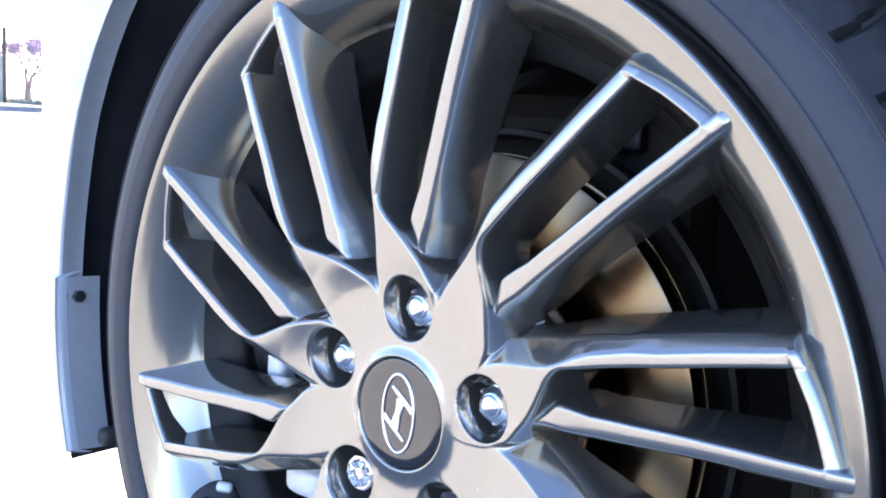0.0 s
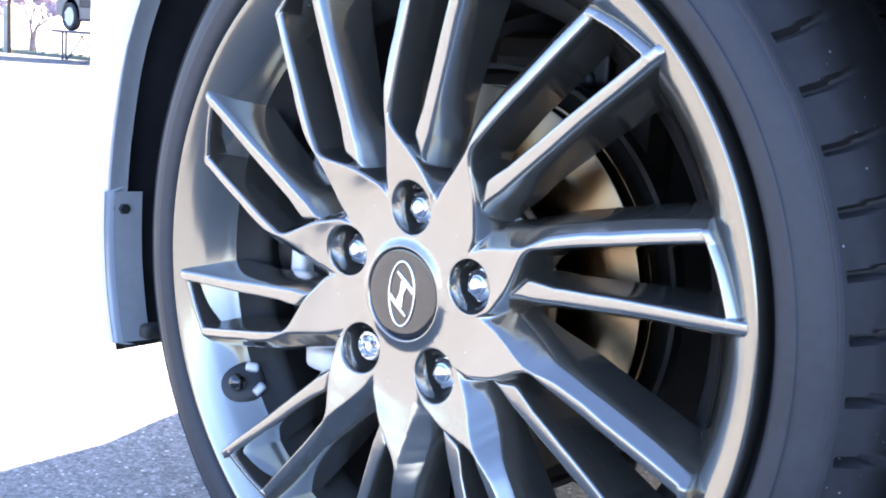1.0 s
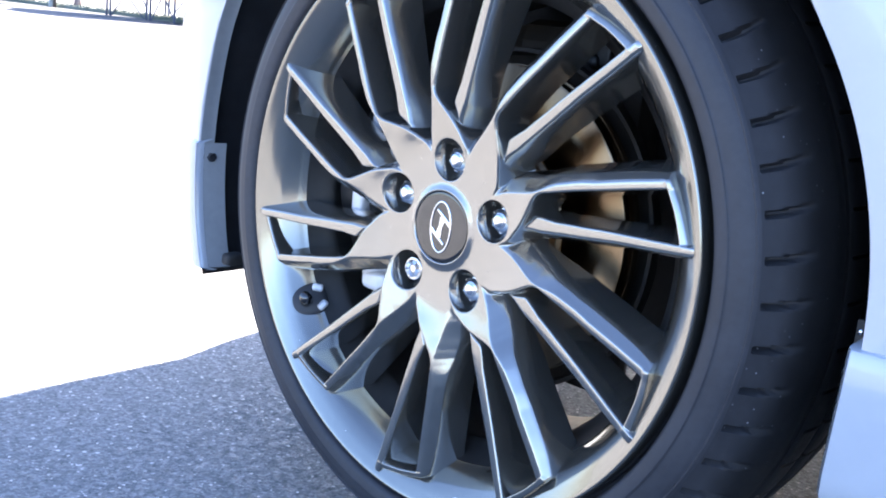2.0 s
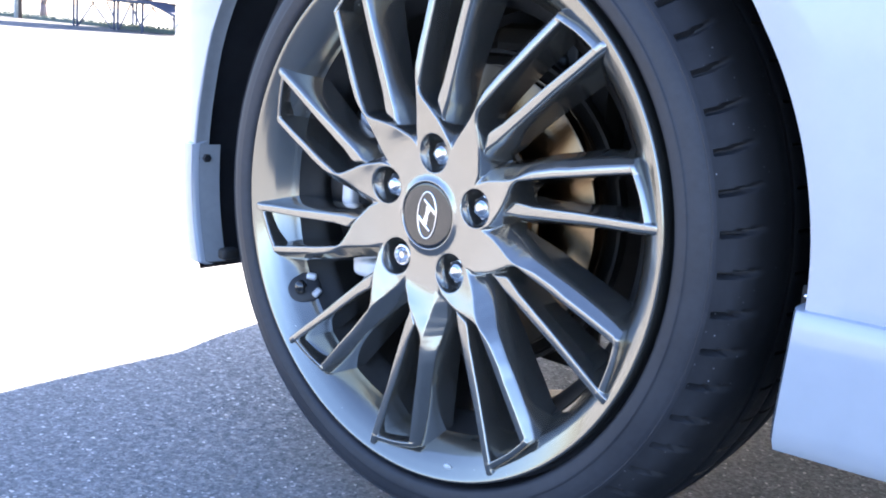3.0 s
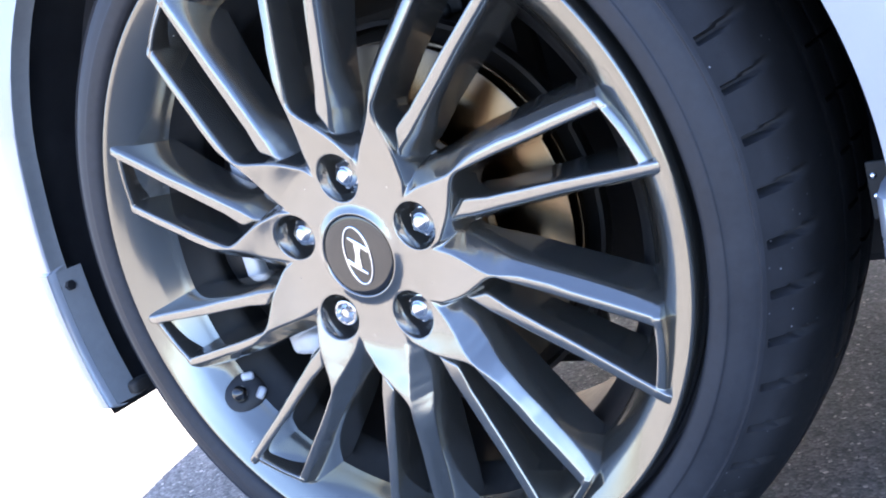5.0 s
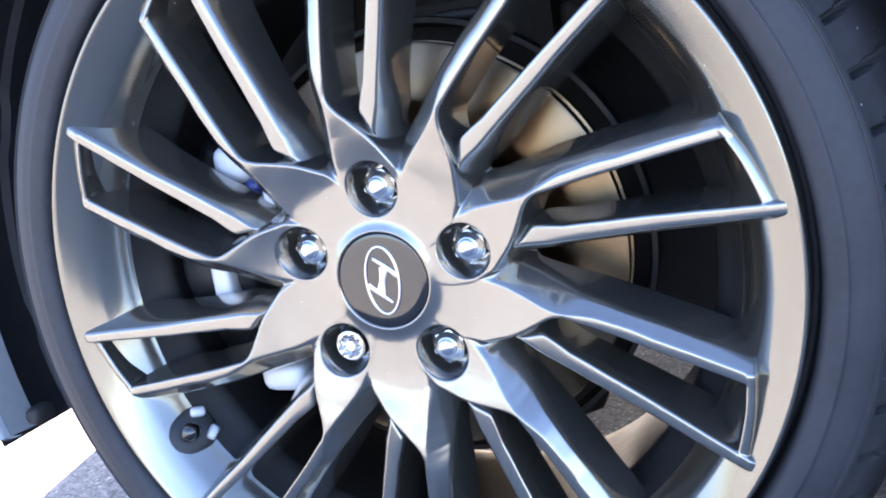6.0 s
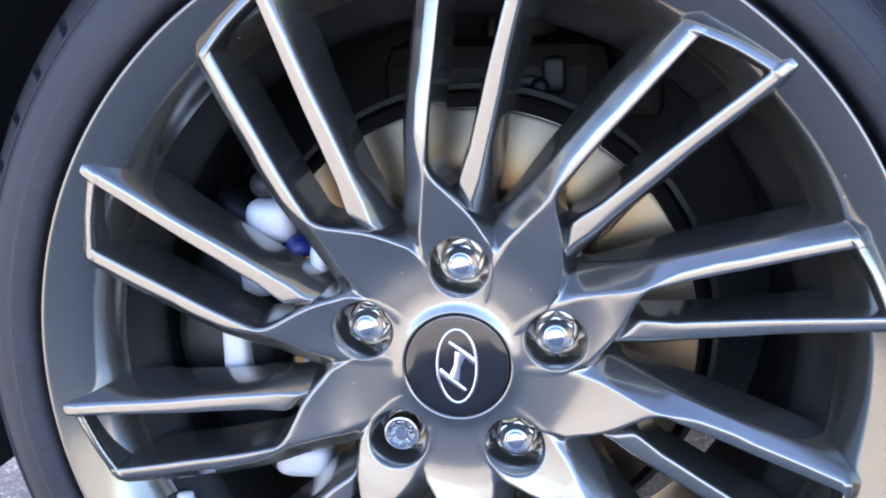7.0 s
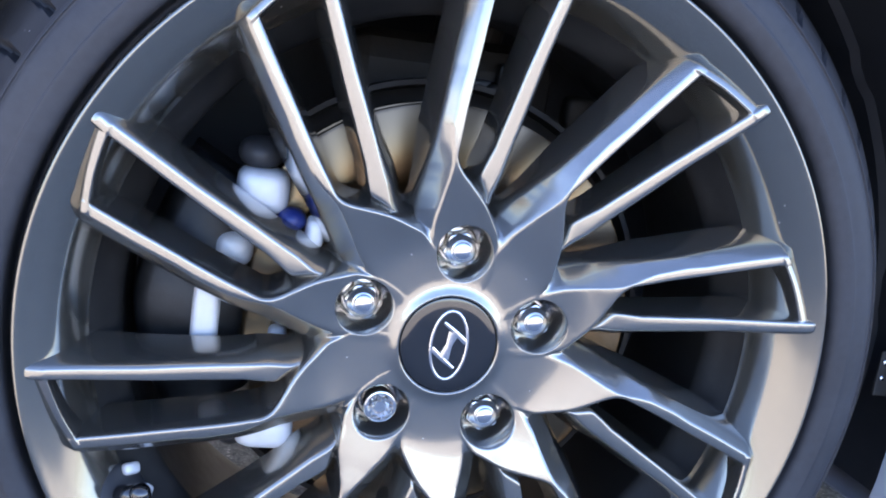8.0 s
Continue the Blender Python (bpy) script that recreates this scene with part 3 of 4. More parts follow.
def badge():
    vs, fs, base = [], [], 0
    t = np.linspace(0, 2 * np.pi, 72, endpoint=False)
    oval = np.stack([11.2 * np.cos(t), 21.6 * np.sin(t)], -1)
    post = smooth_line([(-4.6, 14.2), (2.0, 9.4), (10.4, 2.6)], 10)
    bars = [(oval, 1.7, True), (post, np.linspace(2.0, 3.6, len(post)), False), (-post, np.linspace(2.0, 3.6, len(post)), False),
            (smooth_line([(2.2, 8.2), (0.0, 0.0), (-2.2, -8.2)], 8), np.concatenate([np.linspace(7.0, 4.2, 8), np.linspace(4.2, 7.0, 9)]), False)]
    for line, w, closed in bars:
        v, f = ribbon(line, w, 0.9, closed)
        vs.append(v.reshape(-1, 3))
        fs.append(f + base)
        base += vs[-1].shape[0]
    return mesh_from("badge", np.vstack(vs), np.vstack(fs), SILVER)


link_part("badge", badge(), wheel, "silver oval badge on the centre cap")


# wheel nuts
def nut_mesh(lock):
    bm = bmesh.new()
    turn = Matrix.Rotation(radians(90), 4, "X")
    bmesh.ops.create_cone(bm, cap_ends=True, segments=40, radius1=0.0150, radius2=0.0118, depth=0.007, matrix=Matrix.Translation((0, 0.0145, 0)) @ turn)
    if lock:
        bmesh.ops.create_cone(bm, cap_ends=True, segments=40, radius1=0.0108, radius2=0.0105, depth=0.016, matrix=Matrix.Translation((0, 0.004, 0)) @ turn)
        for k in range(9):
            w = 2 * math.pi * k / 9
            box_bm(bm, (0.0026, 0.003, 0.0020), (0.0058 * math.cos(w), -0.0042, 0.0058 * math.sin(w)), Matrix.Rotation(-w, 3, "Y"), 0.0004, 1)
    else:
        bmesh.ops.create_cone(bm, cap_ends=True, segments=6, radius1=0.0117, radius2=0.0117, depth=0.012, matrix=Matrix.Translation((0, 0.006, 0)) @ turn)
        bmesh.ops.create_cone(bm, cap_ends=True, segments=36, radius1=0.0103, radius2=0.0064, depth=0.0042, matrix=Matrix.Translation((0, -0.0018, 0)) @ turn)
        made = bmesh.ops.create_uvsphere(bm, u_segments=28, v_segments=14, radius=0.0060, matrix=Matrix.Rotation(radians(90), 4, "X"))
        for v in made["verts"]:
            v.co.y = v.co.y * 0.34 - 0.0036
    hard = [e for e in bm.edges if len(e.link_faces) == 2 and e.calc_face_angle() > 0.6]
    bmesh.ops.bevel(bm, geom=hard, offset=0.0013, segments=3, affect="EDGES", profile=0.5)
    me = bpy.data.meshes.new("wheel_nut")
    bm.to_mesh(me)
    bm.free()
    me.materials.append(CHROME)
    me.polygons.foreach_set("use_smooth", [lock is False and len(p.vertices) <= 4 and p.area < 4e-6 for p in me.polygons])
    return me


nut, lock_nut = nut_mesh(False), nut_mesh(True)
for k in range(5):
    w = radians(LUG0 + 72 * k)
    link_part("locking_wheel_nut" if k == 3 else "wheel_nut", lock_nut if k == 3 else nut, wheel, "chrome locking nut with a keyed end" if k == 3 else "chrome hexagon wheel nut", pose(0.05715 * math.cos(w), 0.003, 0.05715 * math.sin(w), 0, 17 * k, 0))


# tyre
def tyre():
    prof = smooth_line([(0.2440, -0.016), (0.2476, -0.0105), (0.2512, -0.0095), (0.2522, -0.0020), (0.2526, 0.0075), (0.2534, 0.0120), (0.2562, 0.0152), (0.2610, 0.0168), (0.2655, 0.0174), (0.2669, 0.0160), (0.2735, 0.0149),
                        (0.2795, 0.0126), (0.2826, 0.0105), (0.2838, 0.0114), (0.2851, 0.0098), (0.2870, 0.0068), (0.2925, -0.0010), (0.2985, -0.0090), (0.3050, -0.0190), (0.3105, -0.0300), (0.3145, -0.0420), (0.3158, -0.0500), (0.3160, -0.0520), (0.3100, -0.0530),
                        (0.3100, -0.0620), (0.3168, -0.0630), (0.3180, -0.0900), (0.3110, -0.0915), (0.3110, -0.1010), (0.3182, -0.1025), (0.3172, -0.1300), (0.3105, -0.1315), (0.3105, -0.1405), (0.3162, -0.1420), (0.3125, -0.1750),
                        (0.3020, -0.1900), (0.2700, -0.2080), (0.2480, -0.1880), (0.2200, -0.1860)], 4)
    pitch, per = 60, 20
    n = pitch * per
    r0, s0 = prof[:, 0], prof[:, 1]
    th = np.arange(n) / n * 2 * np.pi
    R = np.broadcast_to(r0[None], (n, len(r0))).copy()
    k = (np.arange(n) - 4) % per
    bend = np.interp(s0, [-0.055, -0.03, -0.012, 0.0], [9.0, 3.6, 0.8, 0.0])
    phase = (k[:, None] - bend[None]) % per
    shoulder = ((s0 < 0.0072) & (s0 > -0.0525) & (r0 > 0.2855))[None]
    slot = 0.0100 * np.clip(1.8 - np.minimum(phase, per - phase), 0, 1) * shoulder * np.interp(s0, [-0.026, -0.019, -0.012, 0.002, 0.0065], [0.0, 0.35, 1, 1, 0.0])[None]
    mid = ((s0 < -0.0635) & (s0 > -0.141) & (r0 > 0.3155))[None]
    slot2 = np.where(np.abs(phase - 10) < 1.0, 0.004, 0.0) * mid
    R -= slot + slot2
    v = np.stack([R * np.cos(th)[:, None], np.broadcast_to(-s0[None], R.shape), R * np.sin(th)[:, None]], -1)
    v[..., 2] = np.maximum(v[..., 2], -0.3118)
    me = mesh_from("tyre", v, grid_faces(n, len(r0), wrap_n=True, flip=True), RUBBER)
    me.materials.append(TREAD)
    on_tread = ((s0[:-1] + s0[1:]) / 2 < 0.0085) & (r0[:-1] > 0.28)
    me.polygons.foreach_set("material_index", np.tile(on_tread, n).astype(int).tolist())
    return me


link_part("tyre", tyre(), wheel, "black low-profile tyre with grooved tread")

far_wheel = link_part("wheel", rim_me, car, "alloy wheel on the car's other side", pose(HUB.x, 1.78, HUB.z, 0, 0, 180))
link_part("tyre", bpy.data.meshes["tyre"], far_wheel, "black tyre on the car's other side")

# valve in its pocket on the barrel, balance weight, casting mark
va = 211.8
valve_m = pose(0, 0, 0, 0, -va, 0) @ pose(0.2165, 0.0098, 0.0, 0, 0, -52)
bm = bmesh.new()
made = bmesh.ops.create_uvsphere(bm, u_segments=32, v_segments=16, radius=1.0)
for v in made["verts"]:
    k = sum(abs(c) ** 2.6 for c in (v.co.x, v.co.z)) ** (-1 / 2.6) * math.hypot(v.co.x, v.co.z) if math.hypot(v.co.x, v.co.z) > 1e-4 else 1.0
    v.co = Vector((v.co.x * k * 0.0185, v.co.y * 0.0040, v.co.z * k * 0.0165))
part("valve_seat", bm, BLACK, wheel, "black rounded rubber valve seat", valve_m, True)
bm = bmesh.new()
bmesh.ops.create_cone(bm, cap_ends=True, segments=24, radius1=0.0068, radius2=0.0058, depth=0.020, matrix=Matrix.Translation((0.003, -0.010, 0)) @ Matrix.Rotation(radians(90), 4, "X"))
bmesh.ops.create_uvsphere(bm, u_segments=20, v_segments=12, radius=0.0066, matrix=Matrix.Translation((0.003, -0.020, 0)))
part("valve_stem", bm, GLOSS, wheel, "black valve stem with rounded cap", valve_m, True)
for side in (-1, 1):
    bm = bmesh.new()
    box_bm(bm, (0.011, 0.007, 0.0075), (-0.0115, -0.0045, 0.0092 * side), Matrix.Rotation(radians(-28 * side), 3, "Y"), 0.0026, 3)
    part("valve_clip", bm, BARE, wheel, "bright valve clip", valve_m, True)
bm = bmesh.new()
made = bmesh.ops.create_uvsphere(bm, u_segments=16, v_segments=8, radius=0.0042, matrix=Matrix.Diagonal((0.35, 1, 1, 1)))
part("balance_weight", bm, WHITE, wheel, "small white stick-on balance weight", pose(0, 0, 0, 0, 77.0, 0) @ pose(0.2342, -0.0113, 0, 0, 0, -52), True)
bm = bmesh.new()
for x, z, w, h in ((0, 0.0045, 0.006, 0.0008), (0, -0.0045, 0.006, 0.0008), (0.0028, 0, 0.0008, 0.009), (-0.0028, 0, 0.0008, 0.004), (-0.0005, 0.0, 0.004, 0.0008)):
    box_bm(bm, (w, 0.0008, h), (x, 0, z), None, 0.0002, 1)
part("casting_mark", bm, BARE, wheel, "raised casting mark", pose(0, 0, 0, 0, 113.1, 0) @ pose(0.2250, -0.0018, 0, 0, 0, -47))

# ---- brake ----
brake_at = pose(HUB.x, HUB.y, HUB.z)
disc = link_part("brake_disc", lathe("brake_disc", [(0.0, -0.036), (0.050, -0.036), (0.070, -0.0365), (0.074, -0.039), (0.075, -0.044), (0.075, -0.052), (0.079, -0.055), (0.0795, -0.056), (0.137, -0.056), (0.1390, -0.057), (0.1390, -0.064), (0.135, -0.065), (0.135, -0.071), (0.139, -0.072), (0.139, -0.079), (0.137, -0.080), (0.08, -0.080)], DISC, 120, flip=True), car, "bare steel brake disc", brake_at)
link_part("dust_shield", lathe("dust_shield", [(0.06, -0.090), (0.140, -0.090), (0.147, -0.086), (0.150, -0.076), (0.1535, -0.076), (0.1535, -0.088), (0.148, -0.096), (0.06, -0.098)], IRON, 100, flip=True), car, "dark pressed steel brake dust shield", brake_at)


def caliper():
    """Floating caliper on the front side of the disc: one curved body that bridges the disc's edge, with a swelling for the piston."""
    w = np.radians(np.linspace(150, 206, 30))
    swell = np.exp(-((np.degrees(w) - 180) / 13) ** 2)
    ring = [(0.126, 0.078), (0.126, 0.052), (0.130, 0.046), (0.150, 0.043), (0.172, 0.046), (0.180, 0.052), (0.184, 0.062), (0.184, 0.118), (0.150, 0.120)]
    rows = []
    for rr, y in ring:
        out = rr + np.where(rr > 0.14, 0.006, -0.004) * swell
        depth = y - (0.010 if y < 0.06 else 0.0) * swell + 0.004 * np.abs(np.linspace(-1, 1, 30)) ** 6
        rows.append(np.stack([out * np.cos(w), depth, out * np.sin(w)], -1))
    v = np.array(rows)
    bm = bmesh.new()
    grid = [[bm.verts.new(p) for p in row] for row in v]
    for a, b in zip(grid[:-1], grid[1:]):
        for k in range(29):
            bm.faces.new((a[k], a[k + 1], b[k + 1], b[k]))
    bm.faces.new([row[0] for row in grid])
    bm.faces.new([row[-1] for row in grid][::-1])
    bmesh.ops.recalc_face_normals(bm, faces=bm.faces)
    return bm


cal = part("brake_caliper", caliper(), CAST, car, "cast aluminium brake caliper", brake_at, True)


def knob(name, at, size, mat, label, square=2.6, owner=None):
    """A rounded lump, between a ball and a block, of the given half sizes."""
    bm = bmesh.new()
    made = bmesh.ops.create_uvsphere(bm, u_segments=28, v_segments=16, radius=1.0)
    for v in made["verts"]:
        k = sum(abs(c) ** square for c in v.co) ** (-1 / square)
        v.co = Vector([c * k * h for c, h in zip(v.co, size)])
    return part(name, bm, mat, owner or cal, label, pose(at[0], at[1], at[2] - (0 if owner else HUB.z)), True)


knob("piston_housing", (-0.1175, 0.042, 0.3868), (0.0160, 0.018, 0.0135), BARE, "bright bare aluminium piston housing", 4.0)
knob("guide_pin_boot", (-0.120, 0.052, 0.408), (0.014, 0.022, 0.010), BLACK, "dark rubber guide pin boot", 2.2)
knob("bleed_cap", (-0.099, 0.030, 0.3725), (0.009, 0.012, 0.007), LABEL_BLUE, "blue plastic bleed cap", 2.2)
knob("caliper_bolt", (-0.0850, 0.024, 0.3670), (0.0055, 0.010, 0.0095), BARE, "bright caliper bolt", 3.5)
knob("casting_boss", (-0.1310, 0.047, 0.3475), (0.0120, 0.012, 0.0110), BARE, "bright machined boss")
# Pale rib added for the highlight along the caliper's curved edge.
knob("caliper_rib", (-0.1445, 0.040, 0.304), (0.0085, 0.014, 0.026), BARE, "pale rounded rib for the caliper's edge highlight", 5.0)
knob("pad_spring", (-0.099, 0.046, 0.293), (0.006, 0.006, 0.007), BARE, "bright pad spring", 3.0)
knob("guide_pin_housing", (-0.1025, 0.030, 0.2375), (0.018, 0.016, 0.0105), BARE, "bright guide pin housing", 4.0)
knob("guide_pin_boot", (-0.122, 0.056, 0.228), (0.012, 0.020, 0.012), BLACK, "dark rubber guide pin boot", 2.2)
knob("strut_rod", (0.006, 0.170, 0.482), (0.007, 0.007, 0.030), CAST, "grey strut rod", 3.0, car)
knob("bracket_plate", (0.049, 0.129, 0.467), (0.0075, 0.004, 0.012), CAST, "dull steel bracket plate", 6.0, car)
knob("bracket_bolt", (0.040, 0.127, 0.459), (0.0065, 0.006, 0.0065), CAST, "dull bracket bolt", 2.2, car)
knob("knuckle_boss", (0.107, 0.130, 0.451), (0.013, 0.010, 0.013), IRON, "rusty square boss", 4.0, car)
knob("brake_hose", (0.020, 0.130, 0.463), (0.022, 0.005, 0.004), BLACK, "black brake hose", 3.0, car)
bm = bmesh.new()
box_bm(bm, (0.16, 0.05, 0.34), (0.01, 0.16, 0.01), bevel=0.02)
box_bm(bm, (0.05, 0.04, 0.30), (0.03, 0.18, 0.20), Matrix.Rotation(radians(8), 3, "Y"), 0.012)
part("steering_knuckle", bm, IRON, car, "dark cast steering knuckle and strut", brake_at)


knob("lip_clip", (-0.352, 0.036, 0.199), (0.007, 0.012, 0.007), TAB, "small dark brown fixing clip", 4.0, car)


# ---- distance: verge, display ramp with a hatchback, trees, sign post ----
# Ground along the verge: its shadow is painted as a darker asphalt colour.
SHADED_STRIP = material("shaded_asphalt", (0.05, 0.052, 0.055), 0.8)
vary(SHADED_STRIP, coords(SHADED_STRIP), (0.036, 0.043, 0.050), (0.055, 0.063, 0.072), 40, 0.6, (0.7, 0.9))
GRASS = material("dry_grass", (0.05, 0.06, 0.03), 0.9)
vary(GRASS, coords(GRASS), (0.13, 0.16, 0.13), (0.21, 0.24, 0.20), 12, 0.8)
BARK = material("bark", (0.06, 0.045, 0.04), 0.9)
vary(BARK, coords(BARK), (0.19, 0.145, 0.145), (0.31, 0.25, 0.25), 30, 4, None, (40, 0.5, 0.01))
TWIG = material("budding_twigs", (0.10, 0.06, 0.075), 0.8)
vary(TWIG, coords(TWIG), (0.24, 0.22, 0.30), (0.42, 0.34, 0.42), 6)
STEEL_BLUE = material("blue_grey_steel", (0.06, 0.075, 0.13), 0.5, 0.3)
vary(STEEL_BLUE, coords(STEEL_BLUE), (0.045, 0.06, 0.11), (0.08, 0.095, 0.15), 12, 2)
GREY_PAINT = material("grey_car_paint", (0.10, 0.11, 0.13), 0.35, 0.0, 0.3)
vary(GREY_PAINT, coords(GREY_PAINT), (0.075, 0.080, 0.105), (0.105, 0.112, 0.140), 30, 2)
GLASS_DARK = material("tinted_glass", (0.02, 0.024, 0.03), 0.05, 0.0, 1.0)
RED = material("red_lens", (0.35, 0.02, 0.03), 0.2, 0.0, 1.0)
POST = material("weathered_post", (0.09, 0.06, 0.045), 0.8)
vary(POST, coords(POST), (0.06, 0.04, 0.03), (0.12, 0.085, 0.06), 20, 3)
PALE = material("pale_post", (0.35, 0.38, 0.36), 0.7)
vary(PALE, coords(PALE), (0.30, 0.33, 0.31), (0.42, 0.45, 0.43), 20, 3)


def slab(name, x0, x1, y0, y1, z0, z1, mat, label, category):
    bm = bmesh.new()
    box_bm(bm, (x1 - x0, y1 - y0, z1 - z0), ((x0 + x1) / 2, (y0 + y1) / 2, (z0 + z1) / 2), bevel=0.01)
    me = bpy.data.meshes.new(name)
    bm.to_mesh(me)
    bm.free()
    me.materials.append(mat)
    return tagged(new(name, me), label, category, kind="structure")


slab("road", -120, 60, 8.0, 12.1, -0.2, 0.006, SHADED_STRIP, "blue-grey strip of asphalt beside the verge, darkened for shade", "road")
slab("verge", -120, 60, 12.1, 13.0, -0.2, 0.09, GRASS, "low dry grass verge with an uneven edge", "verge")


def tuft_stuff():
    rng = random.Random(5)
    vs, fs = [], []
    for k in range(1500):
        x, y, h, w = rng.uniform(-34, -14), rng.uniform(12.08, 12.6), rng.uniform(0.02, 0.06), rng.uniform(0.02, 0.05)
        a = rng.uniform(0, 3.14)
        b = len(vs)
        vs += [(x - w * math.cos(a), y - w * math.sin(a), 0.06), (x + w * math.cos(a), y + w * math.sin(a), 0.06), (x + rng.uniform(-0.03, 0.03), y, 0.09 + h)]
        fs.append((b, b + 1, b + 2))
    return mesh_from("grass", vs, fs, GRASS, False)


tagged(new("grass", tuft_stuff()), "dry grass tufts along the verge", "grass", kind="stuff")


def beam(bm, a, b, w):
    a, b = Vector(a), Vector(b)
    d = b - a
    rot = d.to_track_quat("Z", "Y").to_matrix()
    return box_bm(bm, (w, w, d.length), (a + b) / 2, rot)


def display_ramp():
    top = tagged(new("display_ramp"), "blue grey steel display ramp on braced legs", "ramp")
    top.location = (-19.75, 12.2, 0)
    for y in (-0.85, 0.65):
        bm = bmesh.new()
        box_bm(bm, (3.45, 0.45, 0.06), (-0.025, y, 0.63), bevel=0.008)
        part("deck", bm, STEEL_BLUE, top)
        bm = bmesh.new()
        d = Vector((2.5, 0, -0.62))
        box_bm(bm, (d.length, 0.45, 0.05), Vector((1.7, y, 0.64)) + d / 2, Matrix.Rotation(math.atan2(0.62, 2.5), 3, "Y"), 0.008)
        part("ramp", bm, STEEL_BLUE, top)
        for x in (-1.35, -1.2, 0.35, 0.5, 1.45):
            bm = bmesh.new()
            beam(bm, (x, y - 0.17, 0.0), (x, y - 0.17, 0.61), 0.036)
            part("leg", bm, STEEL_BLUE, top)
        for x0, x1, z0, z1 in ((-1.15, -0.45, 0.02, 0.58), (-0.6, 0.25, 0.58, 0.02), (0.55, 1.0, 0.02, 0.58), (1.0, 1.45, 0.58, 0.05), (0.05, 0.35, 0.58, 0.25)):
            bm = bmesh.new()
            beam(bm, (x0, y - 0.17, z0), (x1, y - 0.17, z1), 0.022)
            part("brace", bm, STEEL_BLUE, top)
    return top


display_ramp()


def hatchback():
    top = tagged(new("hatchback"), "grey metallic hatchback with silver wheels parked on the display ramp", "car")
    top.location = (-19.85, 11.38, 0.66)
    side = [(-2.0, 0.35), (-2.05, 0.62), (-1.9, 0.82), (-1.2, 0.98), (1.75, 1.02), (1.98, 0.95), (2.02, 0.6), (1.95, 0.30), (1.66, 0.22), (-1.66, 0.22)]
    bm = bmesh.new()
    loops = []
    for y, grow in ((0.0, 0.94), (0.06, 1.0), (1.64, 1.0), (1.70, 0.94)):
        loops.append([bm.verts.new((x * grow, y, 0.55 + (z - 0.55) * grow)) for x, z in side])
    for a, b in zip(loops[:-1], loops[1:]):
        for k in range(len(side)):
            bm.faces.new((a[k], a[(k + 1) % len(side)], b[(k + 1) % len(side)], b[k]))
    bm.faces.new(loops[0][::-1])
    bm.faces.new(loops[-1])
    bmesh.ops.recalc_face_normals(bm, faces=bm.faces)
    bmesh.ops.bevel(bm, geom=[e for e in bm.edges if e.calc_length() > 0.5], offset=0.04, segments=3, affect="EDGES", profile=0.5)
    body = part("body", bm, GREY_PAINT, top, "grey metallic bodywork")
    bm = bmesh.new()
    roof = [(-1.0, 1.0), (-0.25, 1.42), (0.9, 1.46), (1.65, 1.25), (1.9, 1.0)]
    rows = [[bm.verts.new((x, y + (0.14 if z > 1.1 else 0.05) * (1 if y < 0.8 else -1), z)) for x, z in roof] for y in (0.0, 1.70)]
    for k in range(4):
        bm.faces.new((rows[0][k], rows[1][k], rows[1][k + 1], rows[0][k + 1]))
    bm.faces.new(rows[0])
    bm.faces.new(rows[1][::-1])
    part("cabin", bm, GREY_PAINT, top)
    for xs in (((-0.75, 1.03), (-0.2, 1.36), (0.4, 1.39), (0.4, 1.04)), ((0.48, 1.04), (0.48, 1.39), (0.95, 1.39), (1.40, 1.23), (1.5, 1.05))):
        bm = bmesh.new()
        f = bm.faces.new([bm.verts.new((x, 0.05 + (z - 1.0) * 0.33 - 0.012, z)) for x, z in xs])
        bmesh.ops.solidify(bm, geom=[f], thickness=0.008)
        part("side_window", bm, GLASS_DARK, top, "tinted side window")
    for x in (-1.27, 1.08):
        for y in (0.0, 1.70):
            prof = [(0.20, 0.03), (0.225, 0.06), (0.27, 0.07), (0.30, 0.05), (0.31, 0.0), (0.30, -0.1), (0.2, -0.12)]
            tyre_ob = link_part("wheel", lathe("wheel", prof, RUBBER, 40, flip=True), top, "", pose(x, y, 0.31, 0, 0, 0 if y < 1 else 180))
            bm = bmesh.new()
            for k in range(7):
                w = 2 * math.pi * k / 7
                box_bm(bm, (0.19, 0.02, 0.045), (0.105 * math.cos(w), -0.042, 0.105 * math.sin(w)), Matrix.Rotation(-w, 3, "Y"), 0.004, 1)
            bmesh.ops.create_cone(bm, cap_ends=True, segments=24, radius1=0.215, radius2=0.205, depth=0.02, matrix=Matrix.Translation((0, -0.022, 0)) @ Matrix.Rotation(radians(90), 4, "X"))
            part("rim", bm, BARE, tyre_ob, "silver rim")
            if y < 1:
                bm = bmesh.new()
                for k in range(13):
                    w0, w1 = math.pi * (k / 13 * 1.1 - 0.05), math.pi * ((k + 1) / 13 * 1.1 - 0.05)
                    q = [bm.verts.new((rr * math.cos(w), -0.004, rr * math.sin(w))) for rr, w in ((0.10, w0), (0.375, w0), (0.375, w1), (0.10, w1))]
                    bmesh.ops.solidify(bm, geom=[bm.faces.new(q)], thickness=0.006)
                part("wheel_arch", bm, BLACK, top, "black wheel arch", pose(x, 0.0, 0.33))
    bm = bmesh.new()
    box_bm(bm, (1.75, 0.012, 0.16), (0.0, -0.002, 0.60), bevel=0.02)
    part("side_moulding", bm, BLACK, body, "dark side moulding")
    bm = bmesh.new()
    box_bm(bm, (0.16, 0.03, 0.03), (0.55, -0.008, 0.86), bevel=0.008)
    part("door_handle", bm, BARE, top, "silver door handle")
    bm = bmesh.new()
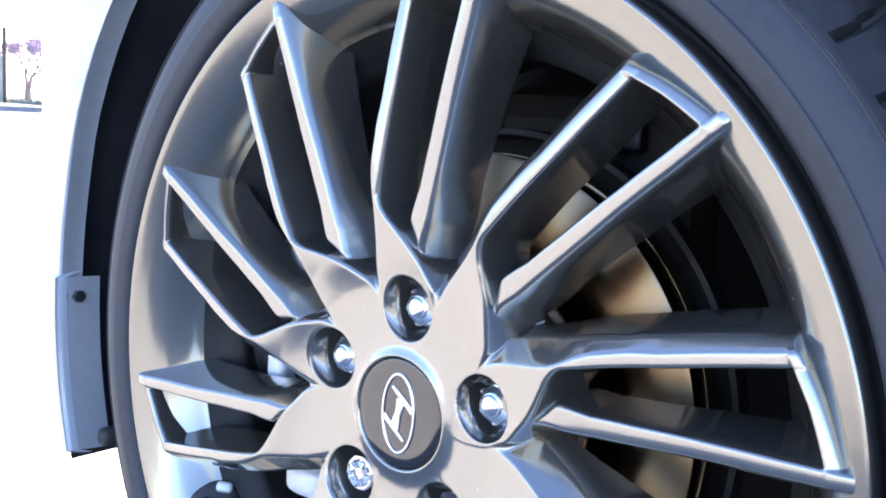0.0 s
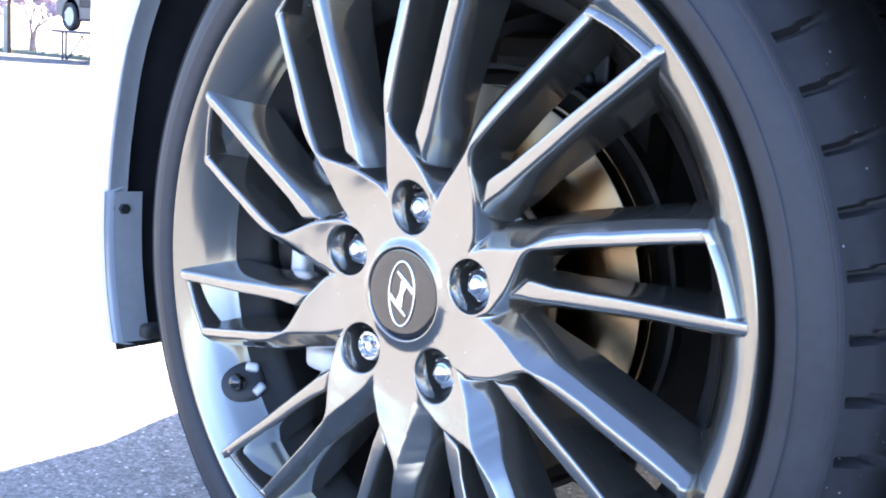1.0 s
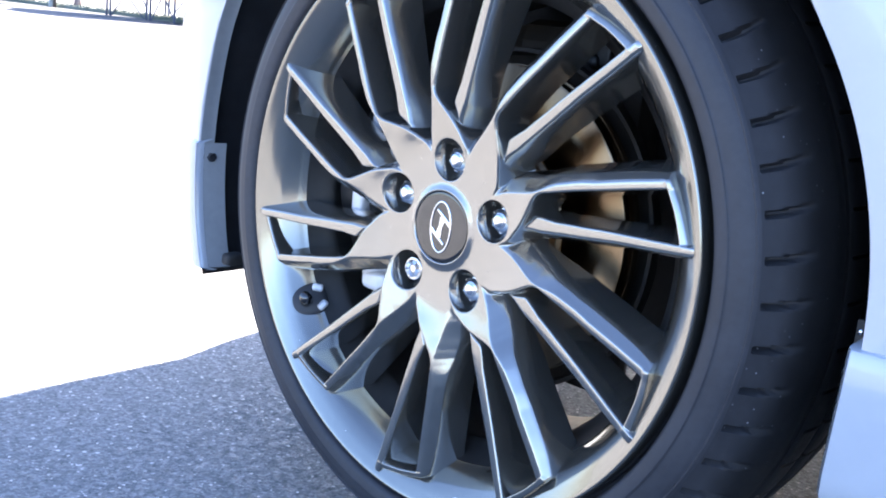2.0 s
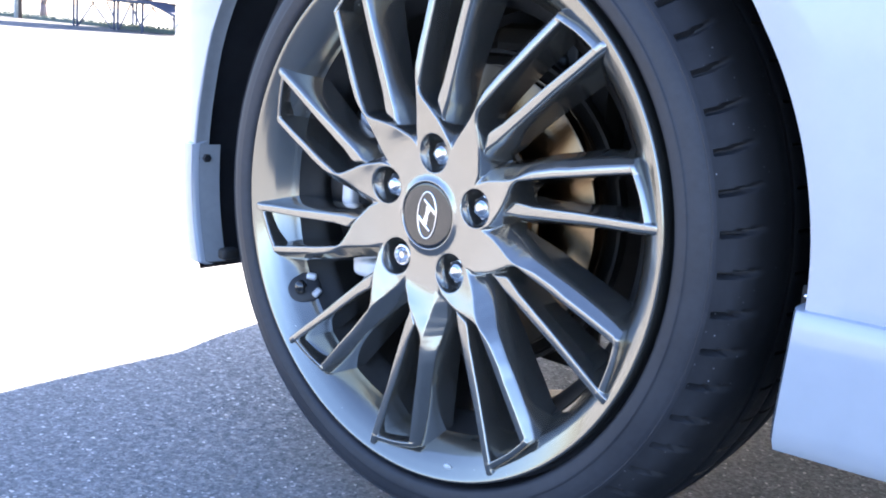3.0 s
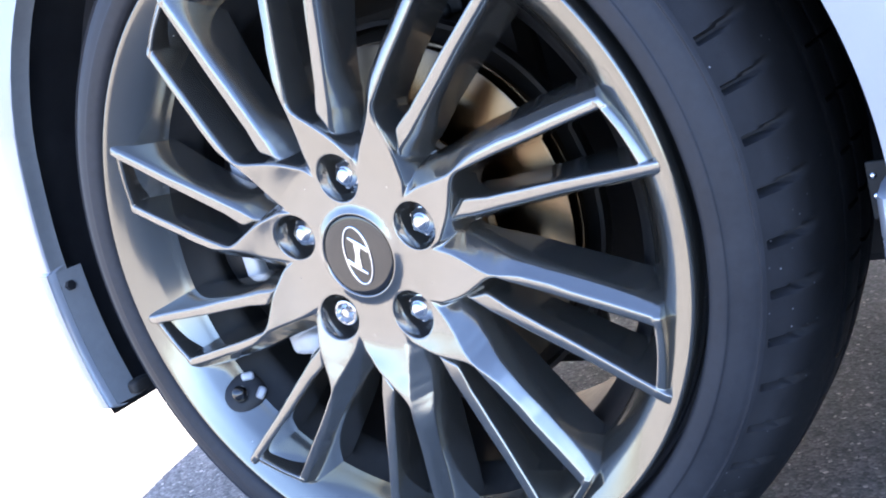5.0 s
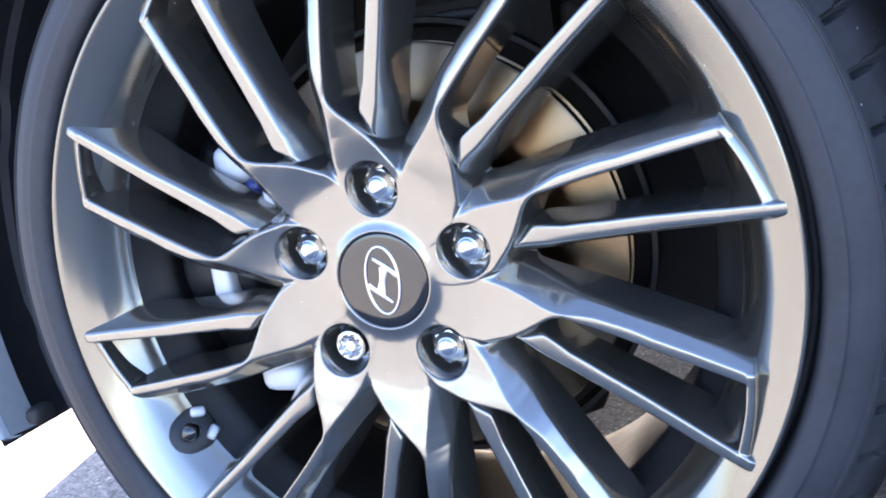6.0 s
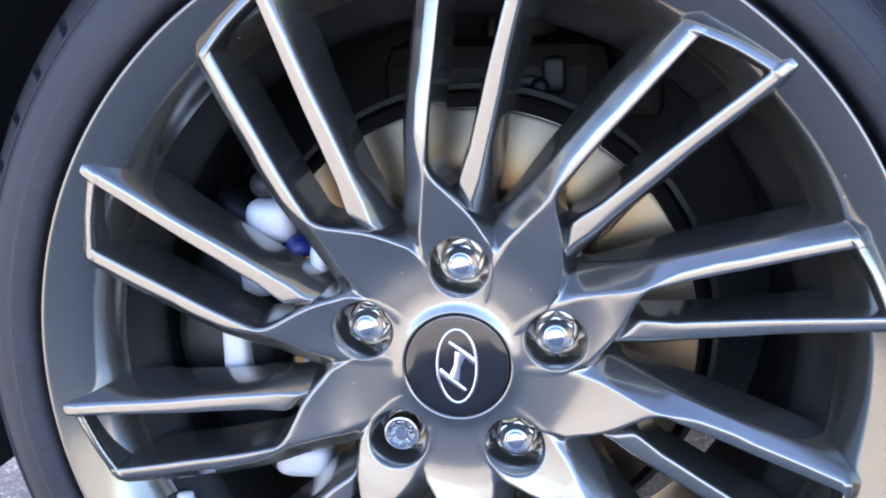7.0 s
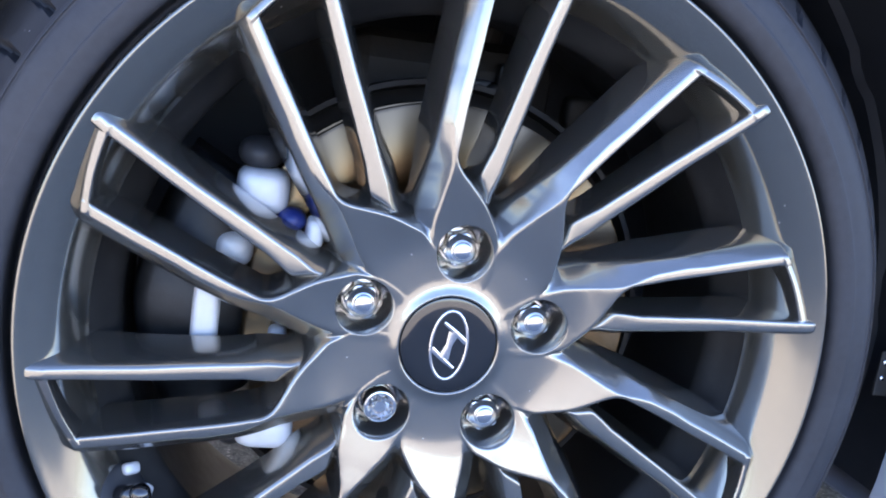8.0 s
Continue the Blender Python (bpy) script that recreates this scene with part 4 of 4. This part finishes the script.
    box_bm(bm, (0.12, 0.10, 0.26), (1.93, 0.06, 0.98), bevel=0.03)
    part("tail_light", bm, RED, top, "red tail light")
    return top


hatchback()


def limb(bm, a, b, r0, r1, sides=7):
    a, b = Vector(a), Vector(b)
    m = (b - a).to_track_quat("Z", "Y").to_matrix().to_4x4()
    bmesh.ops.create_cone(bm, cap_ends=True, segments=sides, radius1=r0, radius2=r1, depth=(b - a).length, matrix=Matrix.Translation((a + b) / 2) @ m)


def young_tree(at, seed, height):
    rng = random.Random(seed)
    top = tagged(new("tree"), "small tree with forked trunk and pale lilac blossom", "tree", "trees on the verge")
    top.location = at
    bm, tw = bmesh.new(), bmesh.new()
    limb(bm, (0, 0, -0.05), (0.02, 0, 0.35), 0.11, 0.085)

    def grow(p, d, length, r, depth):
        q = p + d * length
        limb(bm if depth < 3 else tw, p, q, r, r * 0.66, 6 if depth < 3 else 4)
        if depth >= 4:
            for _ in range(4):
                c = q + Vector((rng.uniform(-0.09, 0.09), rng.uniform(-0.09, 0.09), rng.uniform(-0.07, 0.07)))
                u = Vector((rng.uniform(-1, 1), rng.uniform(-1, 1), rng.uniform(-1, 1))).normalized() * rng.uniform(0.02, 0.04)
                w = u.orthogonal().normalized() * u.length
                tw.faces.new([tw.verts.new(c + e) for e in (u, w, -u, -w)])
        if depth >= 5:
            return
        for _ in range(3 if depth else 2):
            n = (d + Vector((rng.uniform(-0.75, 0.75), rng.uniform(-0.75, 0.75), rng.uniform(-0.15, 0.55)))).normalized()
            grow(q, n, length * rng.uniform(0.62, 0.85), r * 0.6, depth + 1)

    grow(Vector((0.0, 0, 0.3)), Vector((-0.45, 0.1, 0.85)).normalized(), height * 0.22, 0.062, 0)
    grow(Vector((0.03, 0, 0.3)), Vector((0.55, -0.1, 0.75)).normalized(), height * 0.20, 0.058, 0)
    part("trunk", bm, BARK, top, "forked brown trunk", smooth=True)
    part("crown", tw, TWIG, top, "fine twigs with pale lilac blossom")
    return top


young_tree((-24.95, 12.45, 0.08), 3, 1.9)
young_tree((-27.9, 12.6, 0.08), 8, 1.8)


def sign_post():
    top = tagged(new("sign_post"), "brown wooden post beside a pale one on the verge", "post")
    top.location = (-25.1, 11.9, 0)
    bm = bmesh.new()
    box_bm(bm, (0.075, 0.075, 1.9), (0, 0, 0.95), bevel=0.012)
    part("post", bm, POST, top, "brown wooden post")
    bm = bmesh.new()
    box_bm(bm, (0.11, 0.10, 1.2), (-0.30, 0.05, 0.6), bevel=0.012)
    part("pale_post", bm, PALE, top, "pale post")
    return top


sign_post()
